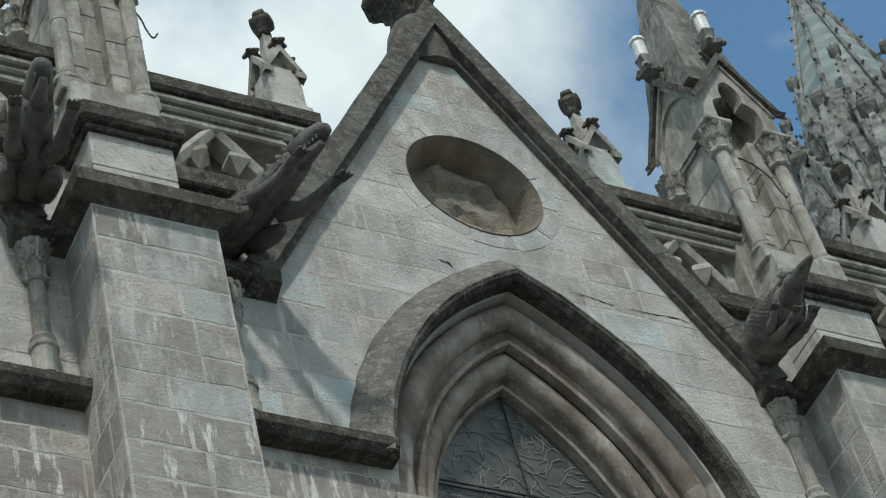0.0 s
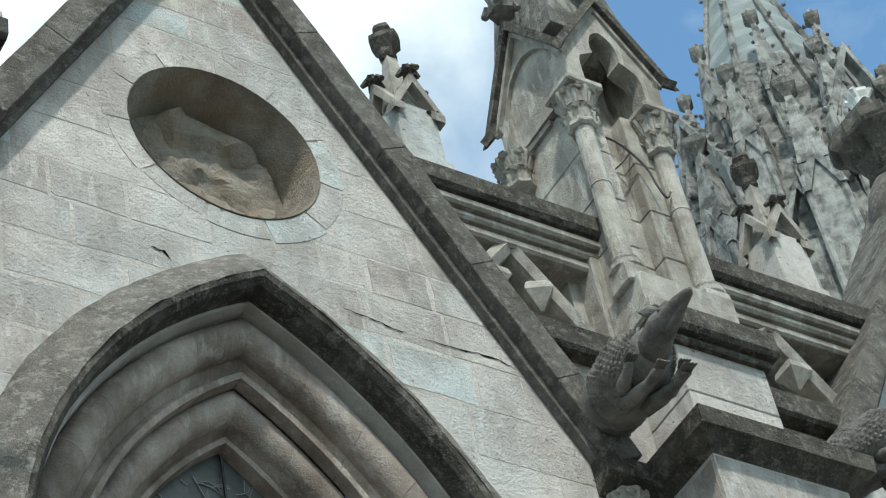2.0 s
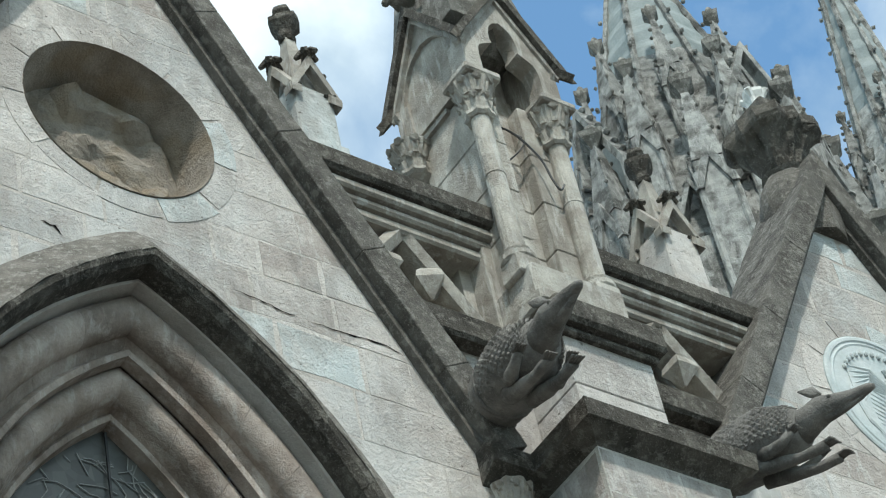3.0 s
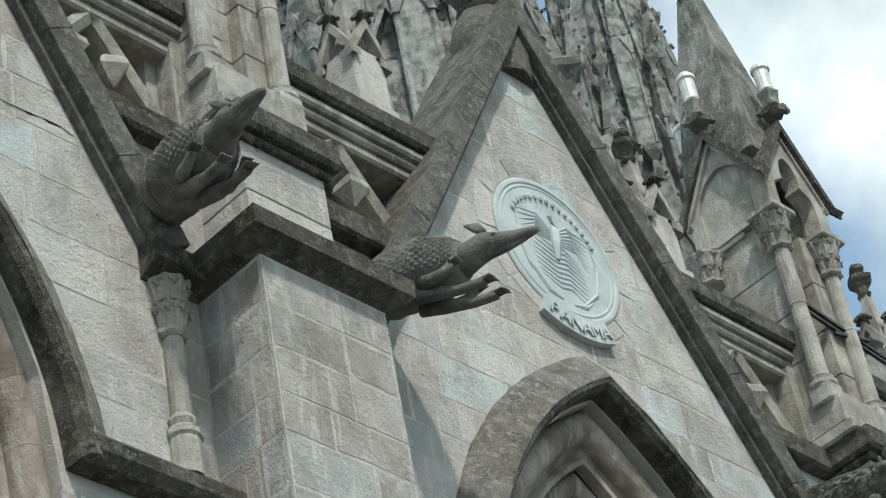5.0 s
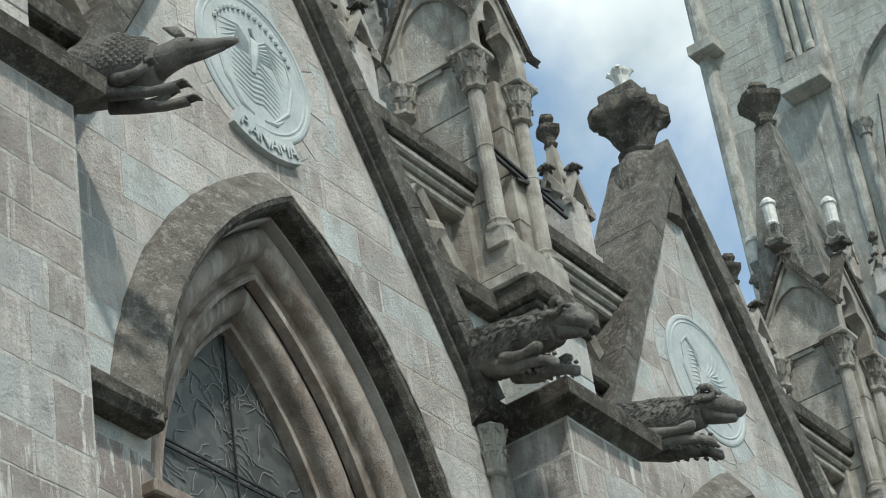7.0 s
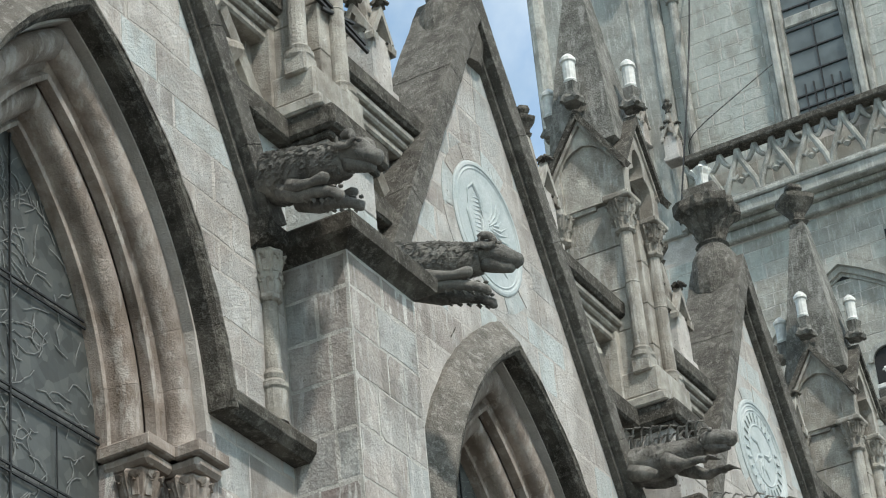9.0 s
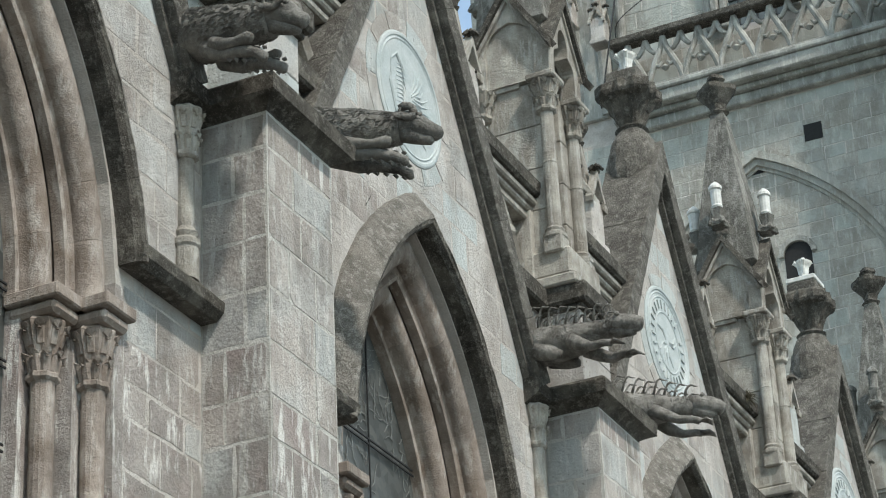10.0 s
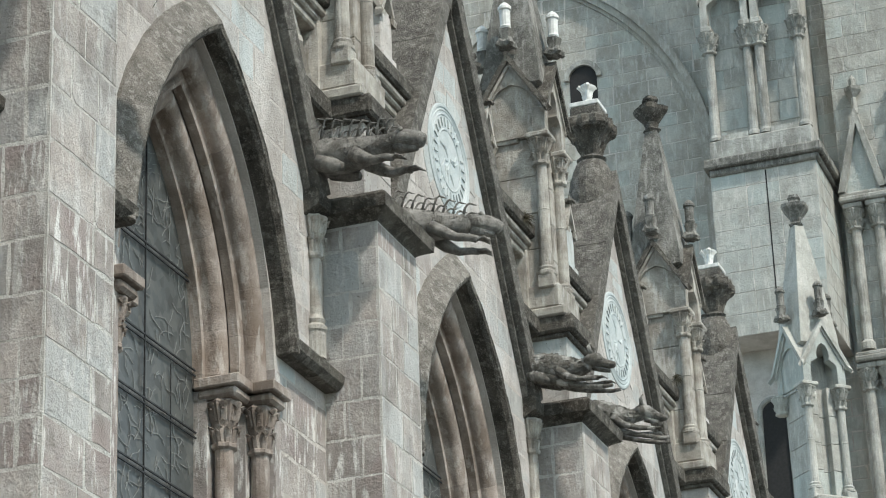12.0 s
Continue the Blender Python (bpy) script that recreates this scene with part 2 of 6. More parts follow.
SPIRESTONE = stone_mat("pale carved spire stone", (0.19, 0.195, 0.185), (0.43, 0.435, 0.41), (0.085, 0.083, 0.075), 0.8, 2.8, 0.9, 1.0, 0.35, 0.2, (0.44, 0.44, 0.41), streak=0.4)
SPIRETILE = stone_mat("green-grey scale tile", (0.16, 0.19, 0.19), (0.27, 0.30, 0.295), None, 0, 1, 0.8, 0.3, 0.2)
GROUND = stone_mat("street paving", (0.10, 0.10, 0.095), (0.19, 0.185, 0.175), (0.14, 0.13, 0.12), 0.5, 0.5, 0.95, 0.4)
CERAMIC = plain_mat("white ceramic", (0.60, 0.60, 0.565), 0.4, 0, 0.16, 14)
DRYGRASS = plain_mat("dry grass", (0.075, 0.065, 0.04), 0.8, 0, 0.4)
IRON = plain_mat("dark iron", (0.05, 0.05, 0.05), 0.55, 0.6, 0.3)
LEAD = plain_mat("leading", (0.23, 0.235, 0.225), 0.6, 0.3, 0.25)
DARK = plain_mat("dark void", (0.015, 0.015, 0.015), 0.9, 0, 0.2)


def glass_mat():
    """Leaded glass seen from outside: dark, glossy panes in muted tints."""
    m = bpy.data.materials.new("leaded glass")
    m.use_nodes = True
    n, l = m.node_tree.nodes, m.node_tree.links
    b = n["Principled BSDF"]
    b.inputs["Roughness"].default_value = 0.38
    geo = n.new("ShaderNodeNewGeometry")
    v = n.new("ShaderNodeTexVoronoi")
    v.inputs["Scale"].default_value = 11.0
    r = n.new("ShaderNodeValToRGB")
    cr = r.color_ramp
    cr.elements[0].color, cr.elements[1].color = (0.05, 0.053, 0.05, 1), (0.10, 0.104, 0.096, 1)
    e = cr.elements.new(0.5)
    e.color = (0.072, 0.078, 0.075, 1)
    sep = n.new("ShaderNodeSeparateColor")
    l.new(geo.outputs["Position"], v.inputs["Vector"])
    l.new(v.outputs["Color"], sep.inputs["Color"])
    l.new(sep.outputs["Red"], r.inputs["Fac"])
    l.new(r.outputs["Color"], b.inputs["Base Color"])
    t = n.new("ShaderNodeTexNoise")
    t.inputs["Scale"].default_value = 9
    l.new(geo.outputs["Position"], t.inputs["Vector"])
    bp = n.new("ShaderNodeBump")
    bp.inputs["Strength"].default_value, bp.inputs["Distance"].default_value = 0.15, 0.02
    l.new(t.outputs["Fac"], bp.inputs["Height"])
    l.new(bp.outputs["Normal"], b.inputs["Normal"])
    return m


GLASS = glass_mat()


# ---- shared building helpers ----
def part(name, bm, material, parent=None, label=""):
    """Links a bmesh (or a ready mesh) as one object, under its thing when there is one."""
    if isinstance(bm, bmesh.types.BMesh):
        me = bpy.data.meshes.new(name)
        bm.to_mesh(me)
        bm.free()
        me.materials.append(material)
    else:
        me = bm
    ob = new(name, me)
    if parent:
        ob.parent = parent
    return tagged(ob, label)


def thing(name, at, label, category, group="", kind=""):
    ob = new(name)
    ob.empty_display_size = 0.2
    ob.matrix_world = at if isinstance(at, Matrix) else Matrix.Translation(at)
    return tagged(ob, label, category, group, kind)


def raw(verts, faces, material, name="piece"):
    me = bpy.data.meshes.new(name)
    me.from_pydata([tuple(v) for v in verts], [], faces)
    me.materials.append(material)
    return me


def fix(bm):
    bmesh.ops.recalc_face_normals(bm, faces=bm.faces)
    return bm


def box(bm, x0, x1, y0, y1, z0, z1, bevel=0.0, m=None):
    r = bmesh.ops.create_cube(bm, size=1.0)
    vs = r["verts"]
    for v in vs:
        v.co = Vector((x0 + (v.co.x + 0.5) * (x1 - x0), y0 + (v.co.y + 0.5) * (y1 - y0), z0 + (v.co.z + 0.5) * (z1 - z0)))
    if m is not None:
        bmesh.ops.transform(bm, matrix=m, verts=vs)
    if bevel:
        es = list({e for v in vs for e in v.link_edges})
        bmesh.ops.bevel(bm, geom=es, offset=bevel, segments=1, affect="EDGES")
    return bm


def prism(bm, pts, y0, y1, m=None):
    """Extrudes an outline of (x, z) points from y0 to y1."""
    a = [bm.verts.new((x, y0, z)) for x, z in pts]
    b = [bm.verts.new((x, y1, z)) for x, z in pts]
    fs = [bm.faces.new(a), bm.faces.new(b[::-1])]
    k = len(pts)
    for i in range(k):
        fs.append(bm.faces.new((a[i], b[i], b[(i + 1) % k], a[(i + 1) % k])))
    if m is not None:
        bmesh.ops.transform(bm, matrix=m, verts=a + b)
    return a + b


def along(bm, section, p, q, up=Vector((0, 0, 1))):
    """A bar from p to q; its section is a list of (side, up) points."""
    p, q = Vector(p), Vector(q)
    d = (q - p).normalized()
    s = d.cross(up).normalized()
    u = s.cross(d)
    rings = [[bm.verts.new(o + s * a + u * b) for a, b in section] for o in (p, q)]
    bm.faces.new(rings[0])
    bm.faces.new(rings[1][::-1])
    k = len(section)
    for i in range(k):
        bm.faces.new((rings[0][i], rings[1][i], rings[1][(i + 1) % k], rings[0][(i + 1) % k]))


def levels(bm, zs, inner, outer, y0, y1, m=None):
    """Two upright cheeks between an opening's half width inner(z) and an outline's half width outer(z), from y0 to y1."""
    made = []
    for sd in (1, -1):
        cols = []
        for z in zs:
            a, b = inner(z), outer(z)
            cols.append([bm.verts.new((sd * x, y, z)) for x, y in ((a, y0), (b, y0), (b, y1), (a, y1))])
            made += cols[-1]
        for p, q in zip(cols, cols[1:]):
            for k in range(4):
                bm.faces.new((p[k], p[(k + 1) % 4], q[(k + 1) % 4], q[k]))
        bm.faces.new(cols[0])
        bm.faces.new(cols[-1])
    if m is not None:
        bmesh.ops.transform(bm, matrix=m, verts=made)


def lathe(bm, rows, at=(0, 0, 0), n=10, squash=None, twist=0.0):
    """Turns (radius, z) rows about the upright axis; squash gives each ring a petalled outline (count, depth)."""
    rings = []
    for r, z in rows:
        ring = []
        for k in range(n):
            a = 2 * math.pi * k / n + twist
            f = 1.0 + (squash[1] * math.cos(squash[0] * a) if squash else 0.0)
            ring.append(bm.verts.new((at[0] + r * f * math.cos(a), at[1] + r * f * math.sin(a), at[2] + z)))
        rings.append(ring)
    for a, b in zip(rings, rings[1:]):
        for k in range(n):
            bm.faces.new((a[k], a[(k + 1) % n], b[(k + 1) % n], b[k]))
    bm.faces.new(rings[0][::-1])
    bm.faces.new(rings[-1])


def tube(bm, pts, radii, n=8, flat=1.0):
    """A closed tube through points, with a radius at each; flat squeezes it sideways."""
    pts = [Vector(p) for p in pts]
    rings = []
    for i, p in enumerate(pts):
        d = (pts[min(i + 1, len(pts) - 1)] - pts[max(i - 1, 0)]).normalized()
        s = d.cross(Vector((0, 0, 1)))
        s = s.normalized() if s.length > 1e-3 else Vector((0, 1, 0))
        u = s.cross(d)
        rings.append([bm.verts.new(p + (s * math.cos(a) * flat + u * math.sin(a)) * radii[i])
                      for a in (2 * math.pi * k / n for k in range(n))])
    for a, b in zip(rings, rings[1:]):
        for k in range(n):
            bm.faces.new((a[k], a[(k + 1) % n], b[(k + 1) % n], b[k]))
    bm.faces.new(rings[0][::-1])
    bm.faces.new(rings[-1])


def clip(poly, px, pz, nx, nz):
    """Keeps the part of a convex outline on the side of (px, pz) to which (nx, nz) points."""
    out = []
    for (ax, az), (bx, bz) in zip(poly, poly[1:] + poly[:1]):
        da, db = (ax - px) * nx + (az - pz) * nz, (bx - px) * nx + (bz - pz) * nz
        if da >= 0:
            out.append((ax, az))
        if da * db < 0:
            t = da / (da - db)
            out.append((ax + (bx - ax) * t, az + (bz - az) * t))
    return out


def slab_piece(poly, front, back, material, joint=0.006, chamfer=0.008, tilt=0.0):
    """A dressed stone: a convex outline in (u, v), standing from back to front, with chamfered arrises.
    Coordinates come out as (u, depth, v)."""
    cx, cz = sum(p[0] for p in poly) / len(poly), sum(p[1] for p in poly) / len(poly)
    if len(poly) == 4:
        # worn outline: wandering edges and now and then a broken corner
        jit = random.Random(int(cx * 7919 + cz * 104729))
        worn = []
        broken = jit.randrange(4) if jit.random() < 0.3 else -1
        for k in range(4):
            p, q, o = poly[k], poly[(k + 1) % 4], poly[k - 1]
            if k == broken:
                for e in (o, q):
                    ln = math.hypot(e[0] - p[0], e[1] - p[1]) or 1
                    f = min(0.35, jit.uniform(0.02, 0.06) / ln)
                    worn.append((p[0] + (e[0] - p[0]) * f, p[1] + (e[1] - p[1]) * f))
            else:
                worn.append((p[0] + jit.uniform(-0.002, 0.002), p[1] + jit.uniform(-0.002, 0.002)))
            f = jit.uniform(0.3, 0.7)
            m = (p[0] + (q[0] - p[0]) * f, p[1] + (q[1] - p[1]) * f)
            w = jit.uniform(-0.001, 0.007)
            ln = math.hypot(cx - m[0], cz - m[1]) or 1
            worn.append((m[0] + (cx - m[0]) / ln * w, m[1] + (cz - m[1]) / ln * w))
        poly = worn

    def inset(d):
        out = []
        for x, z in poly:
            vx, vz = cx - x, cz - z
            ln = math.hypot(vx, vz) or 1
            out.append((x + vx / ln * d * 1.4, z + vz / ln * d * 1.4))
        return out

    o, i = inset(joint), inset(joint + chamfer)
    sgn = 1 if back > front else -1
    k = len(poly)
    vs = [(x, back, z) for x, z in o] + [(x, front + sgn * chamfer, z) for x, z in o]
    vs += [(x, front + tilt * (x - cx), z) for x, z in i]
    fs = [tuple(range(2 * k, 3 * k))]
    for a, b in ((0, k), (k, 2 * k)):
        fs += [(a + j, a + (j + 1) % k, b + (j + 1) % k, b + j) for j in range(k)]
    return raw(vs, fs, material, "stone")


def area(poly):
    return abs(sum(a[0] * b[1] - b[0] * a[1] for a, b in zip(poly, poly[1:] + poly[:1]))) / 2


def courses(u0, u1, v0, v1, height, length, rnd, jitter=0.25):
    """Rectangles of coursed masonry with uneven heights and lengths."""
    v, odd = v0, rnd.random()
    while v < v1 - 0.04:
        h = min(height * rnd.uniform(0.72, 1.22), v1 - v)
        if v1 - v - h < 0.12:
            h = v1 - v
        u = u0 - length * rnd.uniform(0.1, 0.9)
        while u < u1:
            w = length * rnd.uniform(1 - jitter * 1.6, 1 + jitter * 1.6)
            a, b = max(u, u0), min(u + w, u1)
            if b - a > 0.05:
                yield [(a, v), (b, v), (b, v + h), (a, v + h)]
            u += w
        v += h


# ---- plan of the chapels ----
PITCH, FACE = 6.5, 9.0          # width of a bay; the plane of the gable walls
BAYS = range(-1, 6)
APEX, SLOPE = 21.95, 1.82       # top and steepness of the gables
SPRING, CENTRE = 15.45, 1.68    # springing of the arches and the offset of their centres
MED_R = 0.67
MED_HEIGHT = {0: 19.70, 1: 19.67, 2: 19.645, 3: 19.79, 4: 19.88}   # the medallions do not hang at one height
SETBACK = 0.28                  # the first buttress stands a little further off


def med_z(i):
    return MED_HEIGHT.get(i, 19.80)


def wider(i, side):
    """How much further the wall of the first drawn bay runs on to its buttress."""
    return SETBACK if i == 0 and side < 0 else 0.0


def bay_x(i):
    return 5.99 + PITCH * i - (SETBACK if i < 0 else 0.0)


def pier_x(i):
    return 5.99 + PITCH * i - PITCH / 2 - (SETBACK if i < 1 else 0.0)


def arch_point(a, s, side=1):
    """A point of the pointed arch of half span a: s runs from 0 at the springing to 1 at the crown, below 0 down the jamb in metres."""
    r = a + CENTRE
    if s <= 0:
        return side * a, SPRING + s
    t = s * math.acos(CENTRE / r)
    return side * (r * math.cos(t) - CENTRE), SPRING + r * math.sin(t)


def sweep_arch(section, s0, s1, side, steps, gap=0.004):
    """A closed section of (half span, depth) points carried along one side of the arch from s0 to s1."""
    bm = bmesh.new()
    rings = []
    for k in range(steps + 1):
        s = s0 + (s1 - s0) * k / steps
        ring = []
        for a, y in section:
            x, z = arch_point(a, s, side)
            ring.append(bm.verts.new((x, y, z)))
        rings.append(ring)
    n = len(section)
    for p, q in zip(rings, rings[1:]):
        for k in range(n):
            bm.faces.new((p[k], p[(k + 1) % n], q[(k + 1) % n], q[k]))
    bm.faces.new(rings[0])
    bm.faces.new(rings[-1][::-1])
    return fix(bm)


def roll_section(points):
    """Section points: plain (a, y) pairs, or (a, y, radius, from, to) for a round roll in degrees."""
    out = []
    for p in points:
        if len(p) == 2:
            out.append(p)
        else:
            a, y, r, f, t = p
            for k in range(13):
                w = radians(f + (t - f) * k / 12)
                out.append((a + r * math.cos(w), y + r * math.sin(w)))
    return out


# ground: one sheet to the horizon
bm = bmesh.new()
bmesh.ops.create_grid(bm, x_segments=40, y_segments=40, size=2500)
for v in bm.verts:
    v.co.z = 0.0
ground = part("ground", bm, GROUND)
tagged(ground, "grey paved street beside the church", "ground", "", "structure")


# ---- gable walls ----
def gable_core(i):
    """The wall of one bay with its arched opening; bay 0 has a round hole where its medallion has fallen out."""
    a, foot = 1.58, 2.78
    xs = {0.0, a, foot, (APEX - 17.75) / SLOPE, MED_R, 1.0, 1.3, 2.0}
    xs |= {a * k / 12 for k in range(12)} | {MED_R * math.sin(math.pi / 2 * k / 9) for k in range(10)}
    across = {1: sorted(xs), -1: sorted(xs | {foot + wider(i, -1)})}
    mz = med_z(i)

    def top(x):
        return max(17.75, APEX - SLOPE * x)

    def low(x):
        return 0.0 if x > a + 1e-6 else SPRING + math.sqrt(max(0, (a + CENTRE) ** 2 - (x + CENTRE) ** 2))

    bm = bmesh.new()
    for sd in (1, -1):
        for x0, x1 in zip(across[sd], across[sd][1:]):
            mid = (x0 + x1) / 2
            l0, l1 = (0.0, 0.0) if mid > a else (low(x0), low(x1))
            spans = [(l0, l1, top(x0), top(x1))]
            if i == 0 and mid < MED_R:
                c0, c1 = (math.sqrt(max(0, MED_R ** 2 - x * x)) for x in (x0, x1))
                spans = [(l0, l1, mz - c0, mz - c1), (mz + c0, mz + c1, top(x0), top(x1))]
            for b0, b1, t0, t1 in spans:
                f = [bm.verts.new((sd * x, y, z)) for y in (FACE, FACE + 0.5) for x, z in ((x0, b0), (x1, b1), (x1, t1), (x0, t0))]
                for q in ((0, 1, 2, 3), (7, 6, 5, 4), (0, 4, 5, 1), (3, 2, 6, 7)):
                    bm.faces.new([f[k] for k in q])
    bmesh.ops.remove_doubles(bm, verts=bm.verts, dist=0.0005)
    return fix(bm)


def wall_stones(i, wall):
    """The dressed stones of a gable wall, trimmed to the coping, the hood mould and the medallion."""
    rnd = random.Random(40 + i)
    mz = med_z(i)
    for poly in courses(-2.74 - wider(i, -1), 2.74, 12.4, APEX, 0.36, 0.62, rnd, 0.3):
        cx, cz = (poly[0][0] + poly[2][0]) / 2, (poly[0][1] + poly[2][1]) / 2
        if cz > 17.7:
            for sd in (1, -1):
                poly = clip(poly, 0, APEX - 0.03, -sd * SLOPE, -1) if poly else poly
        if not poly:
            continue
        side = 1 if cx >= 0 else -1
        if cz > SPRING + 0.3:
            pieces = [poly] if abs(cx) > 0.35 else [clip(poly, 0, 0, 1, 0), clip(poly, 0, 0, -1, 0)]
            done = []
            for q in pieces:
                if len(q) < 3:
                    continue
                qx, qz = sum(p[0] for p in q) / len(q), sum(p[1] for p in q) / len(q)
                sd = 1 if qx >= 0 else -1
                ox, oz = -sd * CENTRE, SPRING
                d = math.hypot(qx - ox, qz - oz)
                nx, nz = (qx - ox) / d, (qz - oz) / d
                rr = CENTRE + 1.80
                done.append(clip(q, ox + nx * rr, oz + nz * rr, nx, nz))
            if len(done) == 2 and all(len(q) == 4 for q in done):
                done = [poly]
            pieces = done
        else:
            pieces = [clip(poly, side * 1.66, 0, side, 0)]
        for q in pieces:
            if len(q) < 3:
                continue
            qx, qz = sum(p[0] for p in q) / len(q), sum(p[1] for p in q) / len(q)
            dm = math.hypot(qx, qz - mz)
            if dm < 1.4:
                dm = dm or 1
                nx, nz = qx / dm, (qz - mz) / dm
                rr = MED_R + 0.10
                q = clip(q, nx * rr, mz + nz * rr, nx, nz)
            if len(q) < 3 or area(q) < 0.008:
                continue
            me = slab_piece(q, FACE - rnd.uniform(0.0008, 0.0034), FACE + 0.02, (ASHLAR if rnd.random() < 0.8 else PIERSTONE) if qz > 15.5 else (REDSTONE if rnd.random() < 0.6 else PIERSTONE), rnd.choice((0.005, 0.009, 0.014, 0.020)), 0.0008, rnd.uniform(-0.0015, 0.0015))
            part("stone", me, None, wall)
    # ring of stones round the medallion
    n = 11
    for k in range(n):
        a0, a1 = 2 * math.pi * (k + 0.03) / n, 2 * math.pi * (k + 0.97) / n
        bm = bmesh.new()
        angs = [a0 + (a1 - a0) * j / 5 for j in range(6)]
        q = [((MED_R + 0.005) * math.sin(a), mz + (MED_R + 0.005) * math.cos(a)) for a in angs]
        wide = rnd.uniform(0.13, 0.21)
        q += [((MED_R + wide) * math.sin(a), mz + (MED_R + wide) * math.cos(a)) for a in angs[::-1]]
        prism(bm, q, FACE - rnd.uniform(0.0055, 0.0065), FACE + 0.03)
        part("ring_stone", fix(bm), ASHLAR, wall)


ORDER_A = roll_section([(1.66, 9.03), (1.625, 9.04), (1.60, 9.10), (1.60, 9.19), (1.465, 9.165, 0.115, 20, -200), (1.30, 9.25), (1.26, 9.19), (1.225, 9.20),
                        (1.225, 9.29), (1.28, 9.31), (1.66, 9.42)])
ORDER_B = roll_section([(1.29, 9.29), (1.275, 9.42), (1.165, 9.385, 0.10, 20, -200), (1.05, 9.47), (1.03, 9.45), (1.0, 9.46), (1.0, 9.60), (1.29, 9.60)])
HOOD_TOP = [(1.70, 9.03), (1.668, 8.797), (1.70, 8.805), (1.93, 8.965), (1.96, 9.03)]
# shade on the hood's underside is put into the drip's darker stone
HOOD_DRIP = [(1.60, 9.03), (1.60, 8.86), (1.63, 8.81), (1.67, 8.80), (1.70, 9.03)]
ARCH_MESHES = []


def arch_pieces(wall):
    """Voussoirs of the two moulded orders, the jamb stones under them and the hood mould, shared by all bays."""
    if not ARCH_MESHES:
        for side in (1, -1):
            for name, sec, count, mat in (("voussoir", ORDER_A, 7, ARCHSTONE), ("voussoir", ORDER_B, 6, ARCHSTONE), ("hood_stone", HOOD_TOP, 5, HOODSTONE), ("drip_stone", HOOD_DRIP, 5, WEATHERED_AND_SHADE)):
                sec = sec if side > 0 else sec[::-1]
                for k in range(count):
                    g = 0.0004
                    s0 = 0.0 if name == "voussoir" else 0.09
                    bm = sweep_arch(sec, s0 + (1 - s0) * k / count + (g if k else 0), s0 + (1 - s0) * (k + 1) / count - (g if k < count - 1 else 0), side, 5 if name == "voussoir" else 10)
                    if name == "hood_stone":
                        for v in bm.verts:
                            v.co += noise.noise_vector(v.co * 6.0) * 0.012
                    bm2 = bpy.data.meshes.new(name)
                    bm.to_mesh(bm2)
                    bm.free()
                    bm2.materials.append(mat)
                    if name == "voussoir":
                        for f in bm2.polygons:
                            f.use_smooth = True
                        bm2.set_sharp_from_angle(angle=radians(38))
                    ARCH_MESHES.append((name, bm2))
                if name == "voussoir":
                    bm = sweep_arch(sec, -0.12, -0.002, side, 1)
                    bm2 = bpy.data.meshes.new("jamb_stone")
                    bm.to_mesh(bm2)
                    bm.free()
                    bm2.materials.append(mat)
                    ARCH_MESHES.append(("jamb_stone", bm2))
    for name, me in ARCH_MESHES:
        part(name, me, None, wall)


def string_course(wall, side, more=0.0):
    """The sloped string that carries the hood mould on to the buttress."""
    bm = bmesh.new()
    sec = [(9.02, 15.75), (8.86, 15.75), (8.80, 15.81), (8.79, 15.89), (8.98, 16.09), (9.02, 16.09)]
    x0, x1 = (1.60, 2.79) if side > 0 else (-2.79 - more, -1.60)
    a = [bm.verts.new((x0, y, z)) for y, z in sec]
    b = [bm.verts.new((x1, y, z)) for y, z in sec]
    bm.faces.new(a), bm.faces.new(b[::-1])
    for k in range(6):
        bm.faces.new((a[k], b[k], b[(k + 1) % 6], a[(k + 1) % 6]))
    part("string_course", fix(bm), WEATHERED_AND_SHADE, wall, "dark weathered sloped string course")


def coping(wall, side):
    """Sloping coping in long stones, thicker than the wall, with a small fillet under it."""
    run = math.hypot(1, SLOPE)
    nx, nz = SLOPE / run, 1 / run
    zs = [APEX, 20.9, 19.95, 19.05, 18.2, 17.62]
    for z1, z0 in zip(zs, zs[1:]):
        x1, x0 = (APEX - z1) / SLOPE, (APEX - z0) / SLOPE
        t = 0.215
        pts = [(x1, z1 - 0.001), (x0, z0 + 0.001), (x0 + nx * t, z0 + nz * t + 0.001), (x1 + nx * t, z1 + nz * t - 0.001)]
        if z1 == APEX:
            pts[3] = (0.0, APEX + t * run - 0.02)
        bm = bmesh.new()
        prism(bm, [(side * x, z) for x, z in pts], 8.83, 9.50)
        cuts = [e for e in bm.edges if e.calc_length() > 0.5]
        bmesh.ops.subdivide_edges(bm, edges=cuts, cuts=5, use_grid_fill=True)
        for v in bm.verts:
            v.co += noise.noise_vector(v.co * 12.0 + Vector((wall.location.x, 2, 0))) * 0.009
        bmesh.ops.bevel(bm, geom=[e for e in bm.edges if len(e.link_faces) == 2 and e.calc_face_angle(0) > 0.9], offset=0.006, segments=1, affect="EDGES")
        for v in bm.verts:
            v.co += noise.noise_vector(v.co * 3.1 + Vector((wall.location.x, 0, 0))) * 0.004
        part("coping_stone", fix(bm), COPING, wall, "lichened dark coping stone")
    bm = bmesh.new()
    t = -0.05
    prism(bm, [(side * x, z) for x, z in ((0, APEX + 0.01), ((APEX - 17.7) / SLOPE, 17.71), ((APEX - 17.7) / SLOPE + nx * t, 17.7 + nz * t), (0, APEX + t * run))], 8.93, 9.02)
    part("fillet", fix(bm), COPING, wall)


